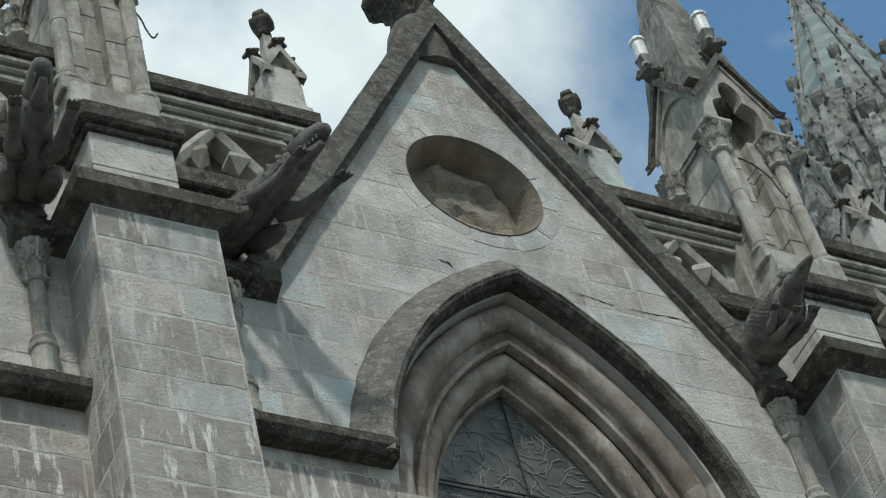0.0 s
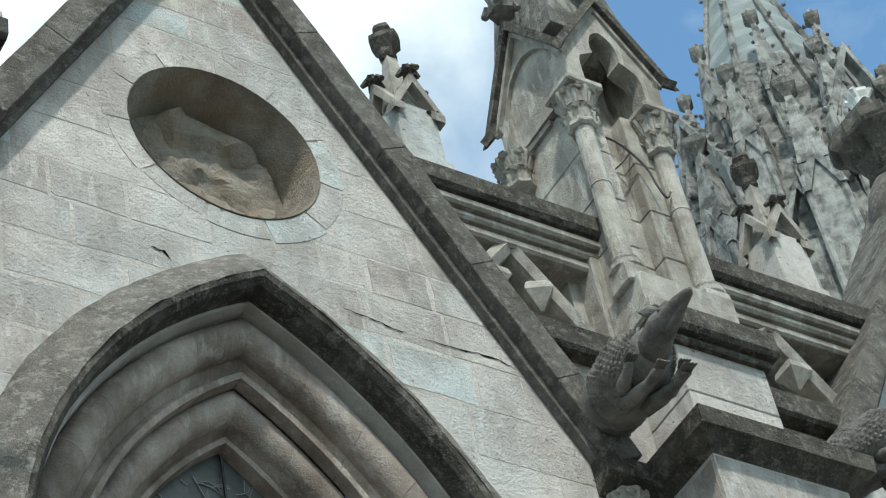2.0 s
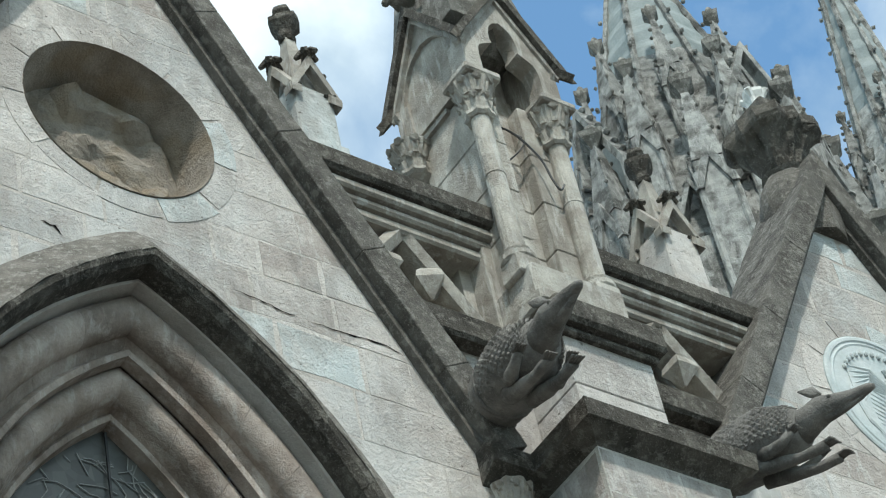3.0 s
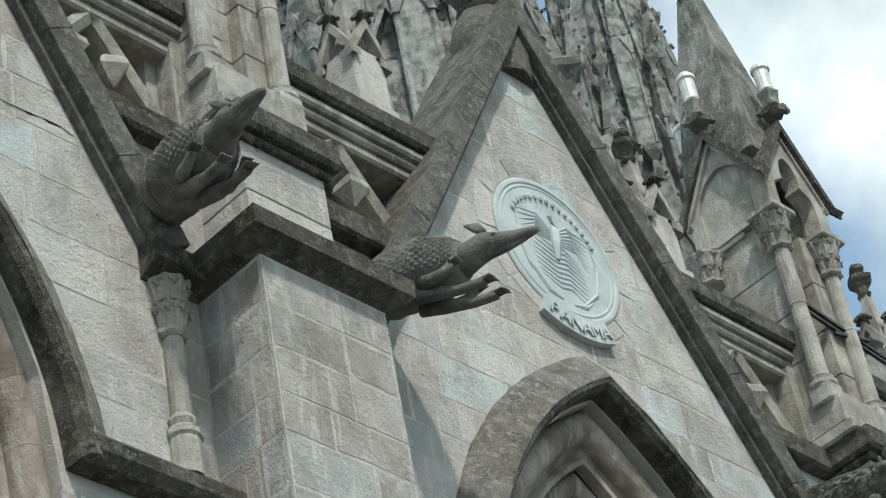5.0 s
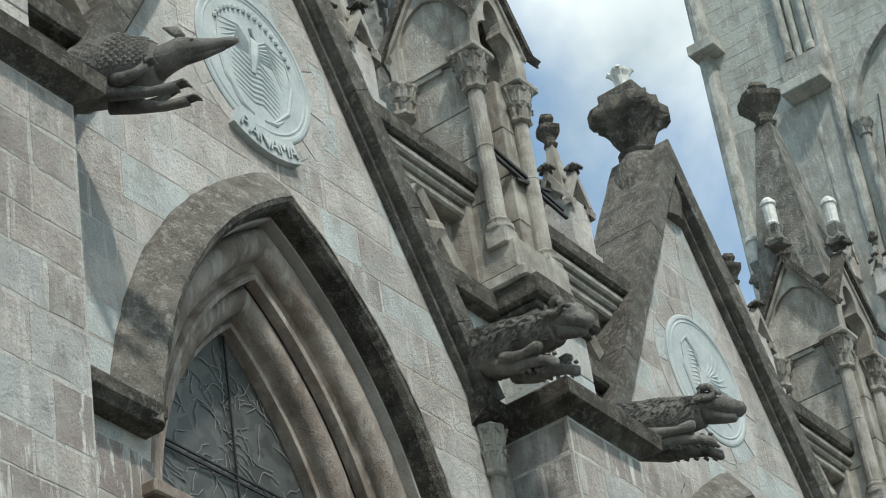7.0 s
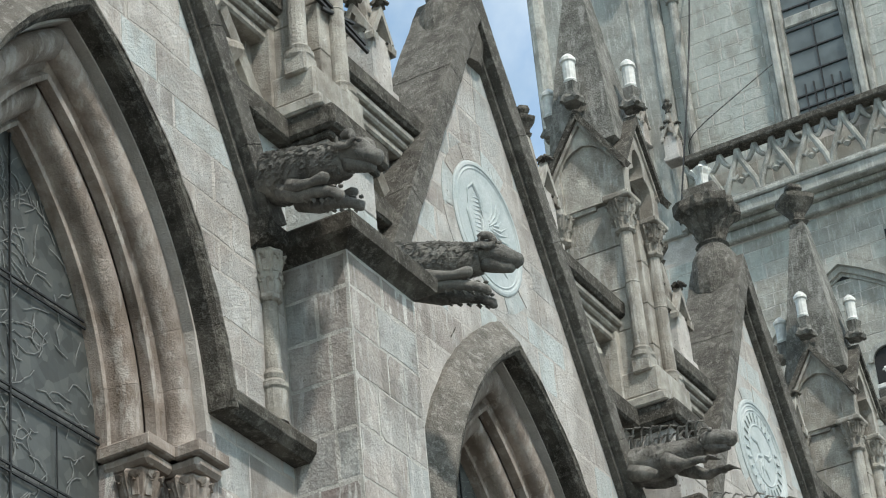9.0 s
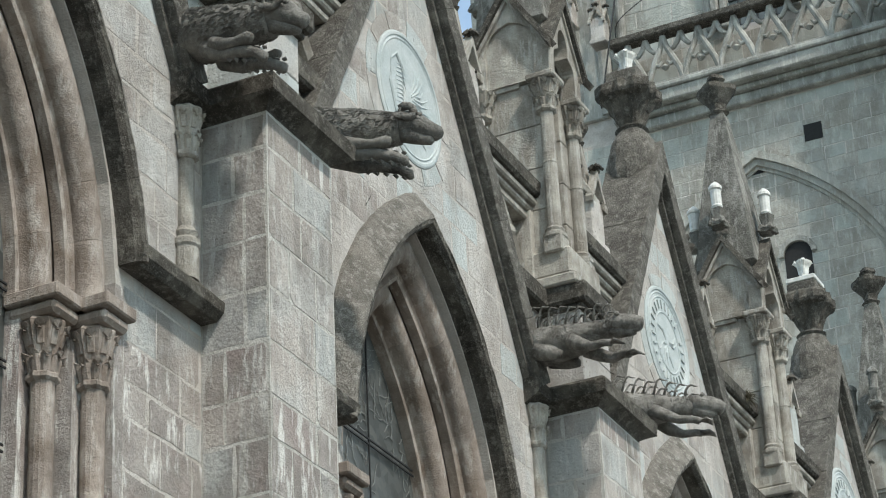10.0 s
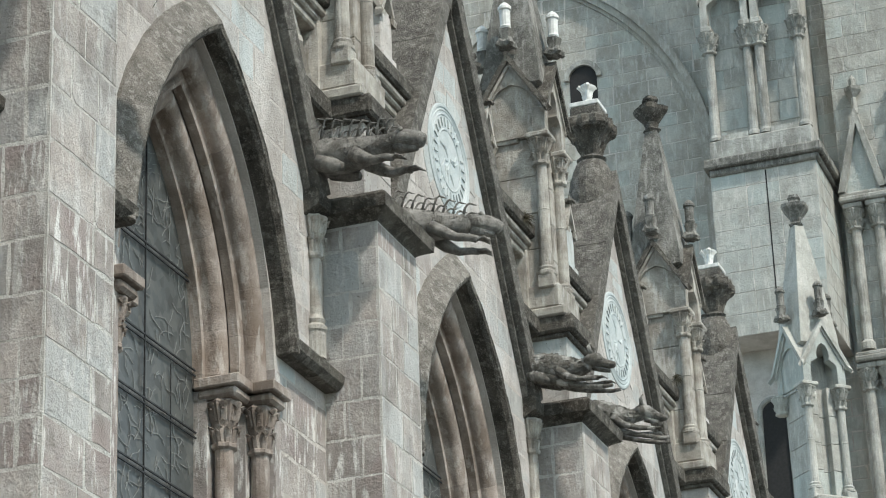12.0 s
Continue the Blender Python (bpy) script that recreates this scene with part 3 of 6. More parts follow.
def disc_relief(i, wall):
    """The round plaster coat of arms of a bay, or the broken hollow that it has left."""
    mz = med_z(i)
    if i == 0:
        bm = bmesh.new()
        n, m = 40, 9
        grid = []
        for j in range(m + 1):
            row = []
            for k in range(n):
                a = 2 * math.pi * k / n
                r = MED_R * (j / m)
                deep = 0.34 * min(1.0, (m - j) / 1.0) if j < m else 0.0
                v = Vector((r * math.sin(a), 0, mz + r * math.cos(a)))
                low = max(0.0, (mz - 0.15 - v.z) / 0.5)
                lump = noise.noise(v * 3.2) * 0.10 + noise.noise(v * 7.5) * 0.05 + noise.noise(v * 17.0) * 0.02
                step = 0.07 if noise.noise(v * 2.3 + Vector((3, 0, 1))) > 0.05 else 0.0
                y = FACE + (deep - (lump + step + 0.16 * low) * (1 if j < m - 1 else 0) if j < m else -0.015)
                row.append(bm.verts.new((v.x, y, v.z)))
            grid.append(row)
        for p, q in zip(grid, grid[1:]):
            for k in range(n):
                bm.faces.new((p[k], p[(k + 1) % n], q[(k + 1) % n], q[k]))
        part("hollow", fix(bm), ROUGHCUT, wall, "broken round hollow where a medallion has fallen out")
        return
    rnd = random.Random(7 + i)
    bm = bmesh.new()
    n = 48
    rows = [(0.0, -0.010), (0.575, -0.010), (0.59, -0.018), (0.602, -0.010), (0.615, -0.010), (0.625, -0.020), (0.65, -0.020), (0.668, -0.012), (0.672, 0.02)]
    rings = [[bm.verts.new((r * math.sin(2 * math.pi * k / n), FACE + y, mz + r * math.cos(2 * math.pi * k / n))) for k in range(n)] for r, y in rows[1:]]
    for p, q in zip(rings, rings[1:]):
        for k in range(n):
            bm.faces.new((p[k], p[(k + 1) % n], q[(k + 1) % n], q[k]))
    bm.faces.new(rings[0])
    disc = part("medallion", fix(bm), PLASTER, wall, "round pale blue plaster coat of arms in relief")
    bm = bmesh.new()

    def stroke(pts, r):
        tube(bm, [(x, FACE - 0.006, mz + z) for x, z in pts], [r * 0.6] + [r] * (len(pts) - 2) + [r * 0.5], 6)

    if i == 1:
        for k in range(17):
            a = radians(-62 + 124 * k / 16)
            lathe(bm, [(0.014, 0), (0.02, 0.02), (0.014, 0.04)], (0.49 * math.sin(a), FACE - 0.02, mz - 0.02 + 0.49 * math.cos(a)), 6)
        for sd in (1, -1):
            for k in range(7):
                stroke([(0.03 * sd, 0.20 - 0.02 * k), (sd * (0.16 + 0.012 * k), 0.30 - 0.035 * k), (sd * (0.40 - 0.012 * k), 0.26 - 0.055 * k)], 0.016)
            stroke([(sd * 0.40, 0.22), (sd * 0.44, 0.0), (sd * 0.36, -0.28), (sd * 0.14, -0.5)], 0.022)
        stroke([(0, 0.34), (0.02, 0.2), (0, 0.06), (-0.02, -0.1)], 0.05)
        for k in range(9):
            z = 0.02 - 0.05 * k
            w = 0.27 * math.sqrt(max(0.05, 1 - ((z + 0.18) / 0.36) ** 2))
            stroke([(-w, z + 0.06), (-w * 0.2, z), (w * 0.3, z + 0.03), (w, z - 0.05)], 0.014)
        for sd in (1, -1):
            stroke([(sd * 0.06, -0.5), (sd * 0.2, -0.47), (sd * 0.3, -0.38)], 0.02)
    else:
        if i in (3, 4, 5):
            for k in range(26):
                a = 2 * math.pi * k / 26
                if 0.9 < (a % (2 * math.pi)) < 1.2:
                    continue
                ca, sa = math.cos(a), math.sin(a)
                along(bm, [(-0.012, -0.01), (0.012, -0.01), (0.012, 0.012), (-0.012, 0.012)],
                      (0.40 * sa, FACE - 0.014, mz + 0.40 * ca), (0.50 * sa, FACE - 0.014, mz + 0.50 * ca), Vector((0, -1, 0)))
            for rr in (0.36, 0.54):
                stroke([(rr * math.sin(2 * math.pi * k / 30), rr * math.cos(2 * math.pi * k / 30)) for k in range(31)], 0.014)
            for k in range(9):
                a = rnd.uniform(0, 6.28)
                stroke([(0.05 * math.sin(a), 0.05 * math.cos(a)), (0.17 * math.sin(a + 0.3), 0.17 * math.cos(a + 0.3)), (0.30 * math.sin(a), 0.30 * math.cos(a))], 0.02)
        else:
            stroke([(-0.36, 0.26), (-0.40, 0.0), (-0.30, -0.26), (-0.06, -0.44)], 0.022)
            stroke([(-0.36, 0.26), (-0.26, 0.36), (-0.14, 0.26), (-0.10, 0.02), (-0.14, -0.3)], 0.022)
            for k in range(12):
                z = 0.26 - 0.045 * k
                stroke([(-0.26, z), (-0.16, z + 0.03), (-0.06, z - 0.01)], 0.013)
            for k in range(14):
                a = radians(20 + 150 * k / 13)
                r0, r1 = rnd.uniform(0.05, 0.15), rnd.uniform(0.34, 0.46)
                stroke([(r0 * math.sin(a), r0 * math.cos(a)), (0.5 * (r0 + r1) * math.sin(a + 0.12), 0.5 * (r0 + r1) * math.cos(a + 0.12)), (r1 * math.sin(a), r1 * math.cos(a))], 0.017)
            stroke([(-0.02, -0.12), (0.16, -0.2), (0.36, -0.14)], 0.03)
            stroke([(0.0, -0.36), (0.18, -0.34), (0.3, -0.4)], 0.02)
    part("relief", fix(bm), PLASTER, disc)
    if i == 1:
        def ring_block(r0, r1, a0, a1, y0, y1):
            """A block bent round the foot of the medallion."""
            angs = [a0 + (a1 - a0) * k / 8 for k in range(9)]
            prism(bm, [(r0 * math.sin(a), mz - r0 * math.cos(a)) for a in angs] + [(r1 * math.sin(a), mz - r1 * math.cos(a)) for a in angs[::-1]], y0, y1)

        bm = bmesh.new()
        ring_block(0.655, 0.855, -0.47, 0.47, FACE - 0.06, FACE + 0.02)
        part("name_tablet", fix(bm), PLASTER, disc, "pale curved plaster tablet under the coat of arms")
        for k, letter in enumerate("PANAMA"):
            a = -0.37 + 0.74 * k / 5
            text = bpy.data.curves.new("letter", "FONT")
            text.body, text.size, text.extrude, text.align_x, text.resolution_u = letter, 0.165, 0.012, "CENTER", 3
            holder = bpy.data.objects.new("letter", text)
            me = bpy.data.meshes.new_from_object(holder)
            bpy.data.objects.remove(holder)
            bpy.data.curves.remove(text)
            me.transform(Matrix.Translation((0.82 * math.sin(a), FACE - 0.066, mz - 0.82 * math.cos(a))) @ Matrix.Rotation(-a, 4, "Y") @ Matrix.Rotation(math.pi / 2, 4, "X"))
            me.materials.clear()
            me.materials.append(PLASTER)
            part("letter", me, None, disc)


def capital(bm, x, y, z, r=0.085, h=0.42, leaves=8):
    """A leafy capital on its necking, with its top at z."""
    lathe(bm, [(r * 1.05, -h), (r * 1.35, -h + 0.02), (r * 1.35, -h + 0.05), (r * 1.05, -h + 0.07), (r * 1.15, -h * 0.55), (r * 1.7, -h * 0.22), (r * 1.9, -0.03), (r * 1.6, 0)], (x, y, z), 16, (leaves, 0.08))
    for ring, up, sz in ((0.35, 0.60, 0.30), (0.85, 0.16, 0.36)):
        for k in range(leaves):
            a = 2 * math.pi * (k + (0.5 if up < 0.5 else 0)) / leaves
            d = Vector((math.cos(a), math.sin(a), 0))
            c = Vector((x, y, z - h * up))
            rr = r * (1.05 + 0.55 * ring)
            tube(bm, [c + d * rr * 0.72 - Vector((0, 0, h * 0.26)), c + d * rr * 0.98, c + d * (rr + r * 0.42) + Vector((0, 0, h * 0.03)), c + d * (rr + r * 0.36) - Vector((0, 0, h * 0.07))],
                 [r * sz * 1.1, r * sz * 1.2, r * sz, r * sz * 0.45], 6, 1.25)


def jamb_columns(wall, i):
    """Two colonnettes on each side of the window with abaci and carved capitals."""
    for sd in (1, -1):
        for a, y, sx in ((1.475, 9.115, 0.2), (1.17, 9.325, 0.2)):
            x = sd * a
            bm = bmesh.new()
            capital(bm, x, y, 15.21, 0.085, 0.46)
            part("capital", fix(bm), ARCHSTONE, wall, "carved leaf capital")
            bm = bmesh.new()
            lathe(bm, [(0.085, 5.2), (0.085, 14.78)], (x, y, 0), 14)
            part("colonnette", fix(bm), ARCHSTONE, wall)
            bm = bmesh.new()
            box(bm, x - 0.19, x + 0.19, y - 0.23, y + 0.22, 15.31, 15.41, 0.012)
            box(bm, x - 0.16, x + 0.16, y - 0.19, y + 0.2, 15.21, 15.31, 0.03)
            part("abacus", fix(bm), ARCHSTONE, wall)
        bm = bmesh.new()
        x0, x1 = sorted((sd * 1.62, sd * 1.34))
        box(bm, x0, x1, 9.2, 9.44, 0.0, 15.2)
        x0, x1 = sorted((sd * 1.61, sd * 1.03))
        box(bm, x0, x1, 9.43, 9.61, 0.0, 15.3)
        part("jamb", fix(bm), REDSTONE, wall)
        bm = bmesh.new()
        x0, x1 = sorted((sd * 1.66, sd * 1.54))
        box(bm, x0, x1, 8.994, 9.22, 0.0, 15.6)
        part("jamb_edge", fix(bm), REDSTONE, wall)
        # colonnette in the corner beside the buttress
        x = sd * (2.46 + wider(i, sd))
        bm = bmesh.new()
        capital(bm, x, 8.97, 17.46, 0.072, 0.44)
        part("capital", fix(bm), CARVED, wall)
        bm = bmesh.new()
        lathe(bm, [(0.10, 16.0), (0.10, 16.26), (0.115, 16.28), (0.115, 16.32), (0.085, 16.35), (0.10, 16.39), (0.07, 16.44), (0.066, 17.06)], (x, 8.97, 0), 14)
        part("corner_colonnette", fix(bm), CARVED, wall)
        bm = bmesh.new()
        x0, x1 = sorted((sd * 2.28, sd * (2.80 + wider(i, sd))))
        sec = [(9.02, 17.42), (8.97, 17.46), (8.90, 17.50), (8.84, 17.53), (8.83, 17.66), (8.88, 17.70), (9.02, 17.72)]
        ends = [[bm.verts.new((x, y, z)) for y, z in sec] for x in (x0, x1)]
        bm.faces.new(ends[0]), bm.faces.new(ends[1][::-1])
        for k in range(7):
            bm.faces.new((ends[0][k], ends[1][k], ends[1][(k + 1) % 7], ends[0][(k + 1) % 7]))
        part("corner_cornice", fix(bm), WEATHERED_AND_SHADE, wall)


def church_window(i):
    """A tall pointed window: leaded panes, lead lines and iron bars."""
    w = thing(f"window_{i + 2}", (bay_x(i), 9.56, 5.0), "tall pointed leaded window with iron bars", "window", "chapel windows", "structure")
    g = 9.56
    arch = [arch_point(1.03, s, 1) for s in (0, 0.2, 0.4, 0.6, 0.8, 1.0)]
    bm = bmesh.new()
    pts = [(1.03, 5.0)] + arch + [(-x, z) for x, z in arch[-2::-1]] + [(-1.03, 5.0)]
    prism(bm, [(x, z - 5.0) for x, z in pts], 0.0, 0.03)
    bmesh.ops.triangulate(bm, faces=[f for f in bm.faces if len(f.verts) > 4])
    part("pane", fix(bm), GLASS, w)

    def half(z):
        return 1.02 if z < SPRING else max(0.0, math.sqrt(max(0, (1.02 + CENTRE) ** 2 - (z - SPRING) ** 2)) - CENTRE)

    sq = [(-0.007, -0.007), (0.007, -0.007), (0.007, 0.007), (-0.007, 0.007)]
    for z in [13.0, 13.62, 14.24, 14.86, 15.44, 16.3]:
        bm = bmesh.new()
        along(bm, sq, (-half(z), -0.03, z - 5), (half(z), -0.03, z - 5))
        along(bm, sq, (-half(z), -0.03, z - 4.95), (half(z), -0.03, z - 4.95))
        part("bar", fix(bm), IRON, w)
    bm = bmesh.new()
    along(bm, sq, (0, -0.03, 0.2), (0, -0.03, 12.5), Vector((1, 0, 0)))
    part("bar", fix(bm), IRON, w)
    for x in (-0.52, 0.52):
        bm = bmesh.new()
        along(bm, [(a * 0.6, b * 0.6) for a, b in sq], (x, -0.025, 0.2), (x, -0.025, 10.4), Vector((1, 0, 0)))
        part("bar", fix(bm), IRON, w)
    rnd = random.Random(90 + i)
    bm = bmesh.new()
    lw = [(-0.0032, -0.002), (0.0032, -0.002), (0.0032, 0.002), (-0.0032, 0.002)]
    for k in range(340):
        z = rnd.uniform(12.4, 17.3)
        h = half(z)
        if h < 0.12:
            continue
        x = rnd.uniform(-h + 0.05, h - 0.05)
        a = rnd.uniform(0, math.pi)
        p = Vector((x, -0.008, z - 5))
        for _ in range(rnd.randint(2, 5)):
            a += rnd.uniform(-0.9, 0.9)
            q = p + Vector((math.cos(a), 0, math.sin(a))) * rnd.uniform(0.04, 0.11)
            if abs(q.x) > half(q.z + 5) - 0.03 or q.z > 12.4:
                break
            along(bm, lw, p, q, Vector((0, -1, 0)))
            p = q
    tagged(part("lead_lines", fix(bm), LEAD, w, "pale lead lines"), kind="stuff")


for i in BAYS:
    wall = part(f"wall_{i + 2}", gable_core(i), MORTAR)
    wall.location.x = bay_x(i)
    tagged(wall, "pale ashlar chapel gable with a moulded pointed arch", "wall", "chapel gables", "structure")
    arch_pieces(wall)
    for side in (1, -1):
        string_course(wall, side, wider(i, side))
        coping(wall, side)
    disc_relief(i, wall)
    jamb_columns(wall, i)
    church_window(i)


# ---- buttresses ----
def buttress(i):
    b = thing("buttress", (pier_x(i), 8.42, 0), "square ashlar buttress with a dark weathered cornice", "buttress", "buttresses")
    bm = bmesh.new()
    box(bm, -0.5183, 0.5183, 0.0012, 0.62, 0, 17.44)
    part("core", bm, LIME, b)
    bm = bmesh.new()
    prof = [(0.50, 17.42), (0.53, 17.46), (0.60, 17.50), (0.665, 17.53), (0.675, 17.66), (0.62, 17.71), (0.40, 17.73)]
    rings = []
    for r, z in prof:
        rings.append([bm.verts.new(p) for p in ((-r, 0.52 - r, z), (r, 0.52 - r, z), (r, 0.7, z), (-r, 0.7, z))])
    for p, q in zip(rings, rings[1:]):
        for k in range(4):
            bm.faces.new((p[k], p[(k + 1) % 4], q[(k + 1) % 4], q[k]))
    bm.faces.new(rings[0][::-1]), bm.faces.new(rings[-1])
    part("cornice", fix(bm), WEATHERED_AND_SHADE, b, "dark weathered moulded cornice")
    rnd = random.Random(300 + i)
    z = 17.72
    for h in (0.47, 0.43):
        bm = bmesh.new()
        box(bm, -0.36, 0.36, 0.18, 1.0, z + 0.003, z + h - 0.003, 0.008)
        part("block", bm, ASHLAR, b)
        z += h
    bm = bmesh.new()
    box(bm, -0.35, 0.35, 0.195, 1.0, 17.72, 18.6)
    part("block_core", bm, MORTAR, b)
    bm = bmesh.new()
    box(bm, -0.40, 0.40, 0.13, 1.0, 18.60, 18.66, 0.015)
    box(bm, -0.45, 0.45, 0.06, 1.0, 18.66, 18.88, 0.03)
    part("slab", bm, WEATHERED_AND_SHADE, b, "dark weathered slab")
    return b


PIERS = [buttress(i) for i in range(-1, 7)]


# ---- pinnacles over the buttresses ----
def trefoil(w, z0, z1, n=6):
    """Right half of a trefoil-headed opening, from the foot to the crown: (x, z) points."""
    h = z1 - z0
    pts = [(w, z0), (w, z0 + 0.30 * h)]
    for k in range(1, n):
        a = radians(-30 + 150 * k / n)
        pts.append((w * 0.62 + w * 0.38 * math.cos(a), z0 + 0.48 * h + 0.16 * h * math.sin(a)))
    pts.append((w * 0.40, z0 + 0.62 * h))
    for k in range(n):
        a = radians(-20 + 110 * k / (n - 1))
        pts.append((w * 0.48 * math.cos(a), z0 + 0.72 * h + 0.28 * h * max(0, math.sin(a))))
    pts[-1] = (0.0, z1)
    return pts


def crocket(bm, c, s=1.0):
    for k in range(5):
        a = 2 * math.pi * k / 5
        tube(bm, [Vector(c), Vector(c) + Vector((0.04 * math.cos(a), 0.04 * math.sin(a), 0.03)) * s, Vector(c) + Vector((0.075 * math.cos(a), 0.075 * math.sin(a), -0.005)) * s],
             [0.03 * s, 0.03 * s, 0.018 * s], 5)


def bulb_lamp(bm_base, bm_lamp, c):
    x, y, z = c
    lathe(bm_base, [(0.10, 0), (0.12, 0.05), (0.07, 0.10), (0.075, 0.16), (0.095, 0.25)], c, 10, (5, 0.12))
    for k in range(4):
        a = math.pi / 4 + math.pi * k / 2
        tube(bm_base, [(x, y, z + 0.04), (x + 0.10 * math.cos(a), y + 0.10 * math.sin(a), z + 0.07), (x + 0.13 * math.cos(a), y + 0.13 * math.sin(a), z + 0.01)], [0.05, 0.05, 0.03], 6)
    lathe(bm_lamp, [(0.062, 0.26), (0.075, 0.29), (0.068, 0.31), (0.072, 0.52), (0.09, 0.535), (0.088, 0.57), (0.05, 0.62), (0.012, 0.65)], c, 12)


def pinnacle(at):
    p = thing("pinnacle", at, "carved stone pinnacle with gablets, colonnettes and a blackened spirelet", "pinnacle", "pinnacles over the buttresses")
    bm = bmesh.new()
    box(bm, -0.43, 0.43, -0.56, 0.36, -0.02, 0.10, 0.02)
    box(bm, -0.39, 0.39, -0.50, 0.36, 0.10, 0.42, 0.03)
    part("plinth", bm, CARVED, p)
    for k, (z0, z1) in enumerate(((0.42, 0.92), (0.92, 1.40), (1.40, 1.90), (1.90, 2.42))):
        bm = bmesh.new()
        for x0, x1, y0, y1 in ((-0.33, -0.10, -0.29, 0.34), (0.10, 0.33, -0.29, 0.34), (-0.11, 0.11, -0.16, 0.34)):
            box(bm, x0, x1, y0, y1, z0 + 0.003, z1 - 0.003, 0.008)
        part("shaft_stone", bm, CARVED, p)
    for x in (-0.335, 0.335):
        bm = bmesh.new()
        box(bm, x - 0.10, x + 0.10, -0.44, -0.23, 0.36, 0.54, 0.015)
        lathe(bm, [(0.11, 0.52), (0.125, 0.54), (0.125, 0.58), (0.095, 0.60), (0.105, 0.63), (0.078, 0.66), (0.072, 1.4), (0.078, 1.405), (0.072, 1.42), (0.070, 2.08)], (x, -0.33, 0), 14)
        col = part("colonnette", fix(bm), CARVED, p)
        bm = bmesh.new()
        capital(bm, x, -0.33, 2.38, 0.08, 0.38)
        box(bm, x - 0.16, x + 0.16, -0.49, -0.18, 2.36, 2.43, 0.015)
        part("capital", fix(bm), CARVED, col, "carved leaf capital")
    for x in (-0.40, 0.40):
        bm = bmesh.new()
        capital(bm, x, 0.38, 2.40, 0.085, 0.34)
        part("corbel", fix(bm), CARVED, p)
    # canopy: an open trefoil in front, blind ones on the other sides
    half, eave, top = 0.43, 2.79, 3.48
    z0 = 2.43
    head = trefoil(0.27, z0 - 0.16, 3.17)[::-1]

    def opening(z, grow=1.0):
        best = 0.0
        for (xa, za), (xb, zb) in zip(head, head[1:]):
            if min(za, zb) <= z <= max(za, zb) and abs(za - zb) > 1e-6:
                best = max(best, xa + (xb - xa) * (z - za) / (zb - za))
        return best * grow

    def blind(z):
        return 0.32 if z < 2.70 else 0.32 * math.sqrt(max(0.0, 1 - ((z - 2.70) / 0.46) ** 2)) if z < 3.16 else 0.0

    def outline(z):
        return (half - 0.004) * (1.0 if z <= eave else max(0.0, (top - z) / (top - eave)))

    zs = sorted({z0 + 0.001 + (3.169 - z0) * k / 18 for k in range(19)} | {eave, 3.20, 3.32, top - 0.01})
    for k in range(4):
        turn = Matrix.Rotation(math.pi / 2 * k, 4, "Z")
        bm = bmesh.new()
        if k == 0:
            levels(bm, zs, opening, outline, -half, -half + 0.16, turn)
        else:
            prism(bm, [(half - 0.02, z0 + 0.002), (half - 0.02, eave), (0, top - 0.03), (0.02 - half, eave), (0.02 - half, z0 + 0.002)], -half + 0.05, -half + 0.14, turn)
            levels(bm, zs, blind, outline, -half + 0.015, -half + 0.07, turn)
        part("gablet", fix(bm), CARVED, p)
        for sd in (1, -1):
            bm = bmesh.new()
            run = math.hypot(top - eave, half)
            nx, nz = (top - eave) / run, half / run
            drop = (top - eave) / half * 0.085
            q = [(0, top - 0.01), (half + 0.085, eave - drop), (half + 0.085 + nx * 0.06, eave - drop + nz * 0.06), (0, top + 0.06 * run / half)]
            lean = (top - eave) / half
            xe = 0.27
            back = [(0, top - 0.01), (xe, top - 0.01 - lean * xe), (xe + nx * 0.06, top - 0.01 - lean * xe + nz * 0.06), (0, top + 0.06 * run / half)]
            fa = [bm.verts.new(turn @ Vector((sd * x, -half - 0.07, z))) for x, z in q]
            ba = [bm.verts.new(turn @ Vector((sd * x, -half + 0.2, z))) for x, z in back]
            bm.faces.new(fa), bm.faces.new(ba[::-1])
            for j in range(4):
                bm.faces.new((fa[j], ba[j], ba[(j + 1) % 4], fa[(j + 1) % 4]))
            part("gablet_coping", fix(bm), WEATHERED_AND_SHADE, p, "dark gablet coping")
            bm = bmesh.new()
            q = [(0, top - 0.075), (half, eave - 0.075), (half + 0.03, eave - 0.03), (0, top - 0.012)]
            prism(bm, [(sd * x, z) for x, z in q], -half - 0.025, -half + 0.05, turn)
            part("gablet_moulding", fix(bm), CARVED, p)
        bm, bl = bmesh.new(), bmesh.new()
        c = turn @ Vector((0, -half - 0.05, 3.66))
        bulb_lamp(bm, bl, c)
        base = part("scroll", fix(bm), SPIRELET, p)
        part("ceramic_cap", fix(bl), CERAMIC, base, "white ceramic cap")
    bm = bmesh.new()
    box(bm, -0.36, 0.36, -0.05, 0.36, z0 - 0.05, 2.79)
    box(bm, -0.26, 0.26, -0.049, 0.2, 2.78, 3.22)
    part("niche_back", bm, CARVED, p)
    bm = bmesh.new()
    rows = [(0.20, 3.06), (0.385, 3.18), (0.375, 3.36), (0.27, 4.22), (0.16, 5.02), (0.09, 5.51)]
    rings = [[bm.verts.new((r * sx, r * sy, z)) for sx, sy in ((-1, -1), (1, -1), (1, 1), (-1, 1))] for r, z in rows]
    for a, b in zip(rings, rings[1:]):
        for k in range(4):
            bm.faces.new((a[k], a[(k + 1) % 4], b[(k + 1) % 4], b[k]))
    bm.faces.new(rings[0][::-1]), bm.faces.new(rings[-1])
    part("spirelet", fix(bm), SPIRELET, p, "blackened tapering spirelet")
    bm = bmesh.new()
